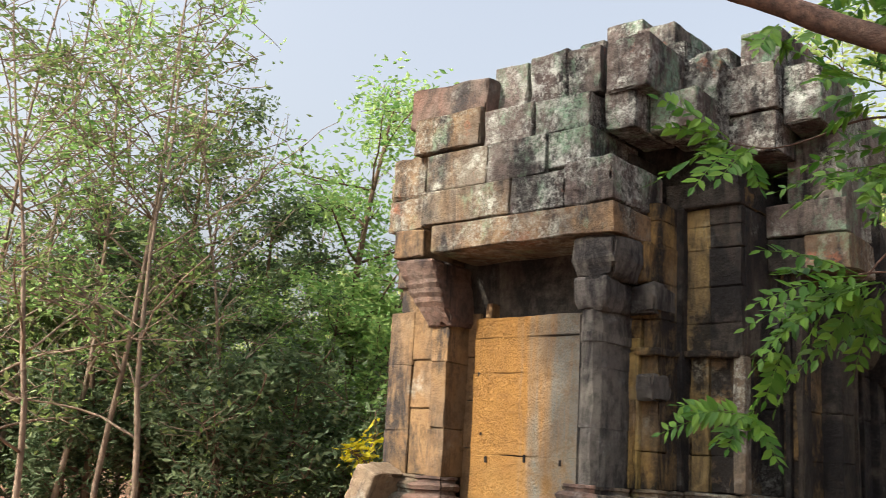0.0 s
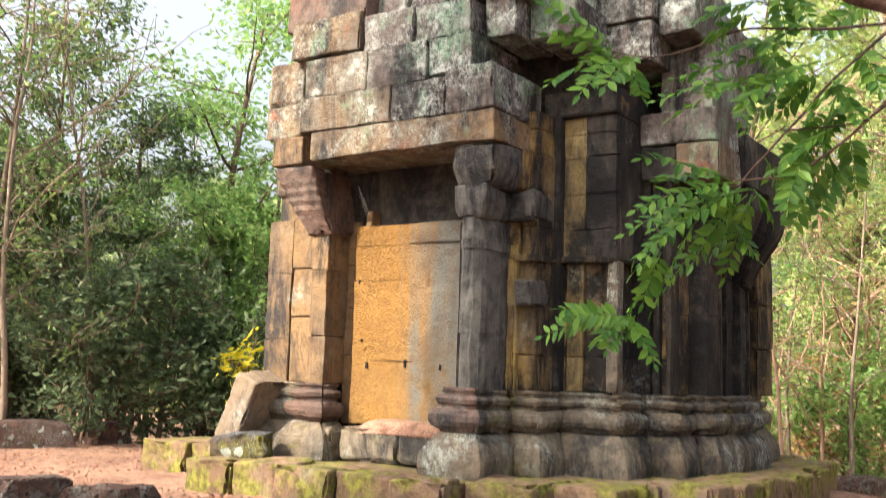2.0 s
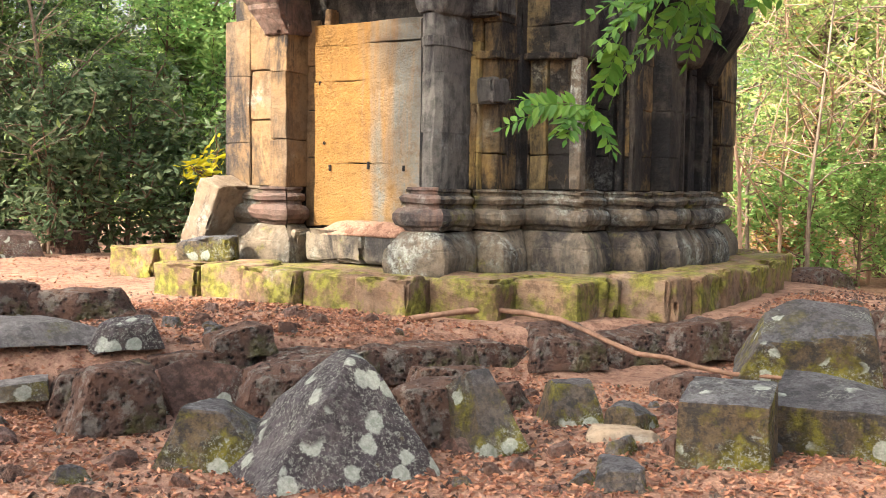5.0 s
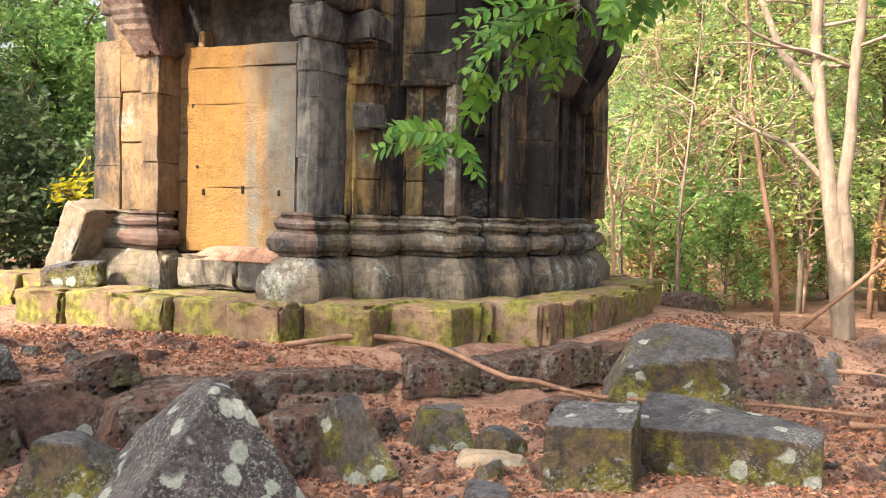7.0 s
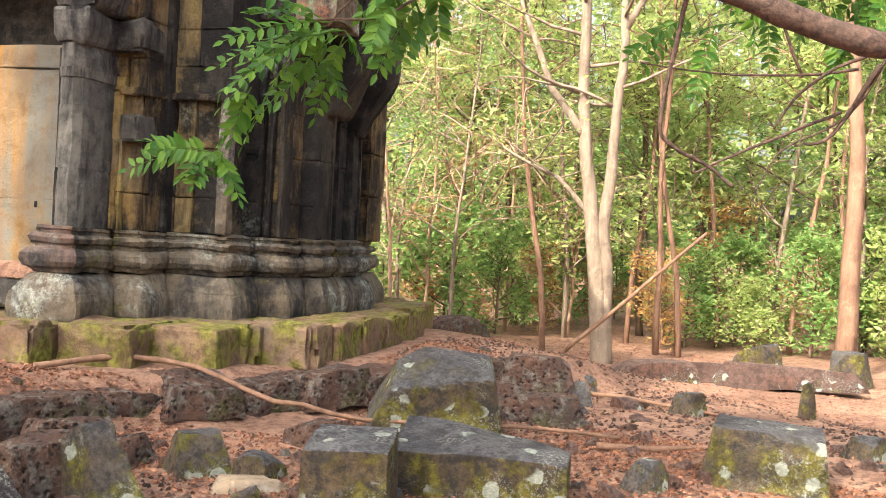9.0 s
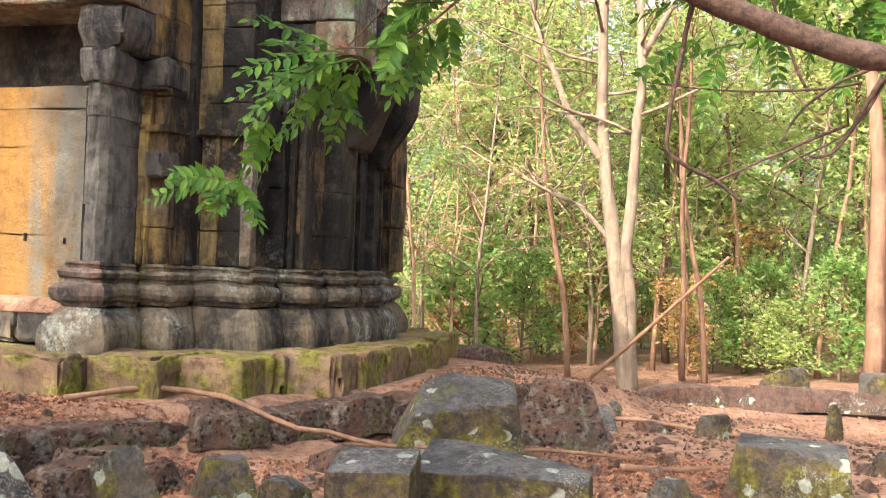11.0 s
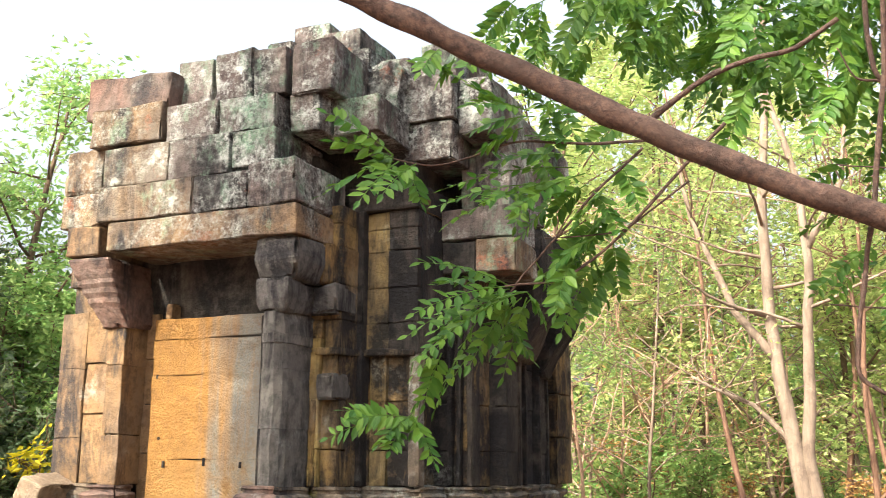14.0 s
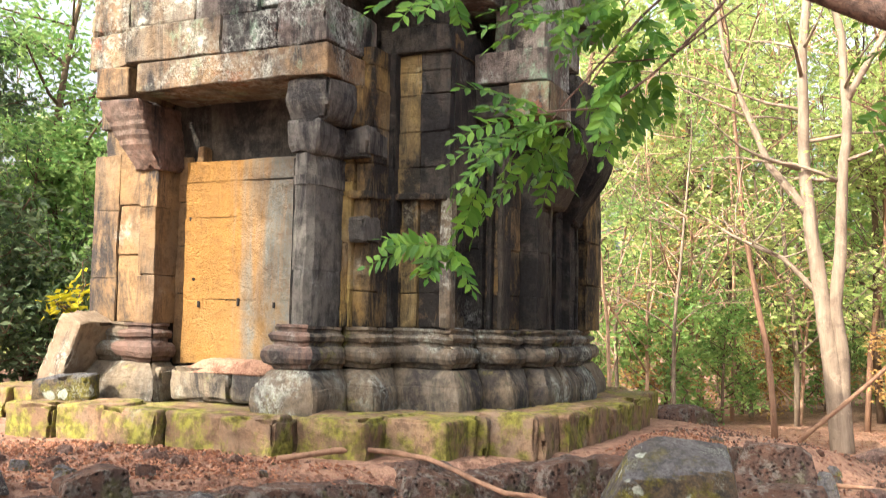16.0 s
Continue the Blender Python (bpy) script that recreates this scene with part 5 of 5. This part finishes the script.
def smooth_line(pts, r0, r1, n=5, wob=0.01, sd=0):
    out = []
    m = len(pts) - 1
    for i in range(m):
        p0, p1, p2, p3 = pts[max(i - 1, 0)], pts[i], pts[i + 1], pts[min(i + 2, m)]
        for k in range(n):
            w = k / n
            q = 0.5 * ((2 * p1) + (p2 - p0) * w + (2 * p0 - 5 * p1 + 4 * p2 - p3) * w * w + (3 * p1 - p0 - 3 * p2 + p3) * w ** 3)
            g = (i + w) / m
            out.append((q + noise.noise_vector(q * 5 + Vector((sd, 0, 0))) * wob, (r0 + (r1 - r0) * g) * (1 + 0.2 * noise.noise(q * 8))))
    out.append((pts[-1], r1))
    return out


# main bough, from the trunk out of view
_bough = [Vector((7.2, -1.6, -0.1)), Vector((7.0, -1.3, 1.0)), Vector((6.4, -0.4, 2.2)), airy(2100, 450, 4.2), airy(1750, 436, 4.2), airy(1568, 402, 4.2), airy(1350, 335, 4.2), airy(1180, 275, 4.2), airy(1000, 200, 4.2), airy(870, 140, 4.2),
          airy(700, 65, 4.2), airy(570, 5, 4.2), airy(430, -60, 4.2), airy(250, -170, 4.6)]
under("bough", tubes([smooth_line(_bough, 0.060, 0.046, 8, 0.016)], 12), M_BRANCH, True, "thick rough brown bough")
TWIGS = []


def twig(pts, d, r0, r1, sd):
    TWIGS.append(smooth_line([airy(x, y, d) for x, y in pts], r0, r1, 5, 0.012, sd))


twig([(1000, 235), (930, 300), (870, 370), (800, 450), (770, 490)], 4.9, 0.008, 0.004, 1)
twig([(1140, 190), (1060, 280), (980, 370), (900, 440), (850, 470), (760, 480)], 4.8, 0.010, 0.004, 2)
twig([(1010, 220), (900, 227), (790, 225), (700, 250), (630, 268), (560, 255)], 5.0, 0.008, 0.003, 3)
twig([(1080, 290), (1010, 350), (950, 385), (830, 395)], 4.9, 0.006, 0.003, 4)
twig([(1400, -120), (1408, 100), (1395, 300), (1375, 480), (1366, 610), (1400, 650), (1470, 680), (1520, 712)], 4.3, 0.013, 0.008, 5)
twig([(1370, -80), (1385, 60), (1400, 110), (1440, 140), (1480, 230), (1510, 290), (1560, 400), (1620, 500)], 4.6, 0.013, 0.008, 6)
twig([(1700, 560), (1568, 625), (1500, 660), (1440, 690), (1440, 640)], 4.4, 0.0084, 0.0036, 7)
twig([(1330, 10), (1260, 60), (1180, 80), (1110, 110), (1040, 160), (1000, 200)], 4.8, 0.012, 0.016, 8)
twig([(1700, 60), (1560, 100), (1440, 125), (1400, 115), (1360, 110), (1330, 60)], 4.6, 0.0096, 0.0036, 9)
twig([(1700, 130), (1568, 70), (1480, 40), (1420, 20)], 4.6, 0.0120, 0.0060, 10)
twig([(1750, 330), (1600, 300), (1500, 275), (1330, 262)], 4.6, 0.008, 0.003, 11)
twig([(1820, 420), (1700, 470), (1620, 530), (1580, 600)], 4.4, 0.0096, 0.0048, 12)
twig([(1780, 430), (1720, 560), (1600, 640), (1560, 720)], 4.4, 0.0072, 0.0024, 13)
twig([(1760, 470), (1690, 600), (1640, 620)], 4.4, 0.0120, 0.0072, 14)
twig([(1720, 480), (1600, 500), (1480, 512), (1320, 505)], 4.5, 0.008, 0.003, 15)
for _t in TWIGS:
    under("twig", tubes([_t], 6), M_BRANCH, True)

_rl = np.random.RandomState(33)
SPRAY = []


def spray(rows, d, pairs=6, size=0.082):
    for x0, y0, x1, y1 in rows:
        dd = d + _rl.uniform(-0.18, 0.18)
        SPRAY.append(feather(airy(x0, y0, dd), airy(x1, y1, dd + _rl.uniform(-0.25, 0.1)), pairs + 2, size, _rl))


spray([(560, 250, 440, 175), (560, 255, 450, 225), (560, 260, 430, 322), (570, 260, 500, 330), (580, 262, 610, 335), (560, 250, 520, 270), (600, 265, 540, 318)], 5.0, 5)
spray([(690, 120, 600, 85), (670, 80, 640, 115), (640, 60, 605, 100)], 4.9, 4)
spray([(800, 170, 690, 160), (810, 180, 700, 205), (790, 200, 720, 235), (760, 160, 700, 130), (840, 170, 780, 130)], 5.0, 6)
spray([(880, 250, 740, 260), (880, 270, 650, 310), (860, 290, 660, 370), (830, 300, 640, 340), (900, 280, 770, 350), (800, 320, 720, 330), (870, 310, 790, 390), (920, 240, 810, 215), (900, 300, 840, 360)], 5.1, 8)
spray([(940, 300, 880, 370), (950, 330, 900, 430), (930, 370, 850, 440), (900, 400, 940, 500), (890, 420, 850, 530), (950, 400, 960, 490), (920, 430, 860, 560), (960, 260, 990, 330), (940, 440, 900, 540)], 5.0, 7)
spray([(780, 480, 600, 530), (770, 485, 590, 570), (760, 490, 600, 640), (790, 490, 620, 600), (800, 490, 640, 560), (770, 480, 610, 440), (740, 470, 640, 480), (800, 490, 680, 520)], 5.2, 8)
spray([(790, 500, 660, 660), (780, 500, 700, 620), (800, 500, 760, 640), (810, 500, 740, 600), (800, 490, 830, 540), (760, 540, 810, 610), (720, 530, 640, 700), (700, 540, 600, 615)], 5.2, 7)
spray([(650, 600, 620, 690), (640, 640, 600, 710), (560, 720, 450, 755), (590, 715, 500, 720), (600, 710, 540, 765), (600, 715, 640, 795), (590, 720, 560, 775), (610, 712, 600, 740), (560, 715, 480, 705)], 5.2, 5)
# leaves hanging beside the temple's corner
for _k in range(12):
    _x, _y = _rl.uniform(800, 985), _rl.uniform(140, 470)
    _a = _rl.uniform(0.3 * math.pi, 0.8 * math.pi)
    _ln = _rl.uniform(80, 130)
    spray([(_x, _y, _x + math.cos(_a) * _ln, _y + math.sin(_a) * _ln)], _rl.uniform(4.8, 5.4), 6, 0.078)
# crown above the bough
for _k in range(170):
    _x, _y = _rl.uniform(760, 1900), _rl.uniform(-330, 130)
    if _y > 30 + (_x - 760) * 0.35 + 40 or (_x < 860 and _y > 60):
        continue
    _a = _rl.uniform(0.15 * math.pi, 0.95 * math.pi)
    _ln = _rl.uniform(90, 150)
    spray([(_x, _y, _x + math.cos(_a) * _ln, _y + math.sin(_a) * _ln)], _rl.uniform(4.7, 6.2), 8, 0.078)
for _k in range(60):
    _x, _y = _rl.uniform(1380, 1950), _rl.uniform(60, 420)
    _a = _rl.uniform(0.2 * math.pi, 0.9 * math.pi)
    _ln = _rl.uniform(90, 150)
    spray([(_x, _y, _x + math.cos(_a) * _ln, _y + math.sin(_a) * _ln)], _rl.uniform(5.0, 6.5), 8, 0.078)
_few = len(SPRAY)
for _k in range(230):
    _x, _y = _rl.uniform(960, 1750), _rl.uniform(-160, 150)
    if _y > 40 + (_x - 960) * 0.25:
        continue
    _a = _rl.uniform(0.1 * math.pi, 0.95 * math.pi)
    _ln = _rl.uniform(90, 150)
    spray([(_x, _y, _x + math.cos(_a) * _ln, _y + math.sin(_a) * _ln)], _rl.uniform(5.2, 6.8), 8, 0.082)
_v, _f = [], []
for _line, _lv, _lf in SPRAY[_few:]:
    _n = len(_v)
    _v += list(_lv)
    _f += [tuple(i + _n for i in q) for q in _lf]
tagged(under("upper_foliage", (_v, _f), M_LEAF_NEAR), kind="stuff")
for _line, _v, _f in SPRAY[:_few]:
    _tv, _tf = tubes([_line], 4)
    _leaf = under("compound_leaf", (list(_v), _f), M_LEAF_NEAR)
    _stalk = part("stalk", ([_inv @ Vector(v) for v in _tv], _tf), M_LEAF_NEAR, _leaf)
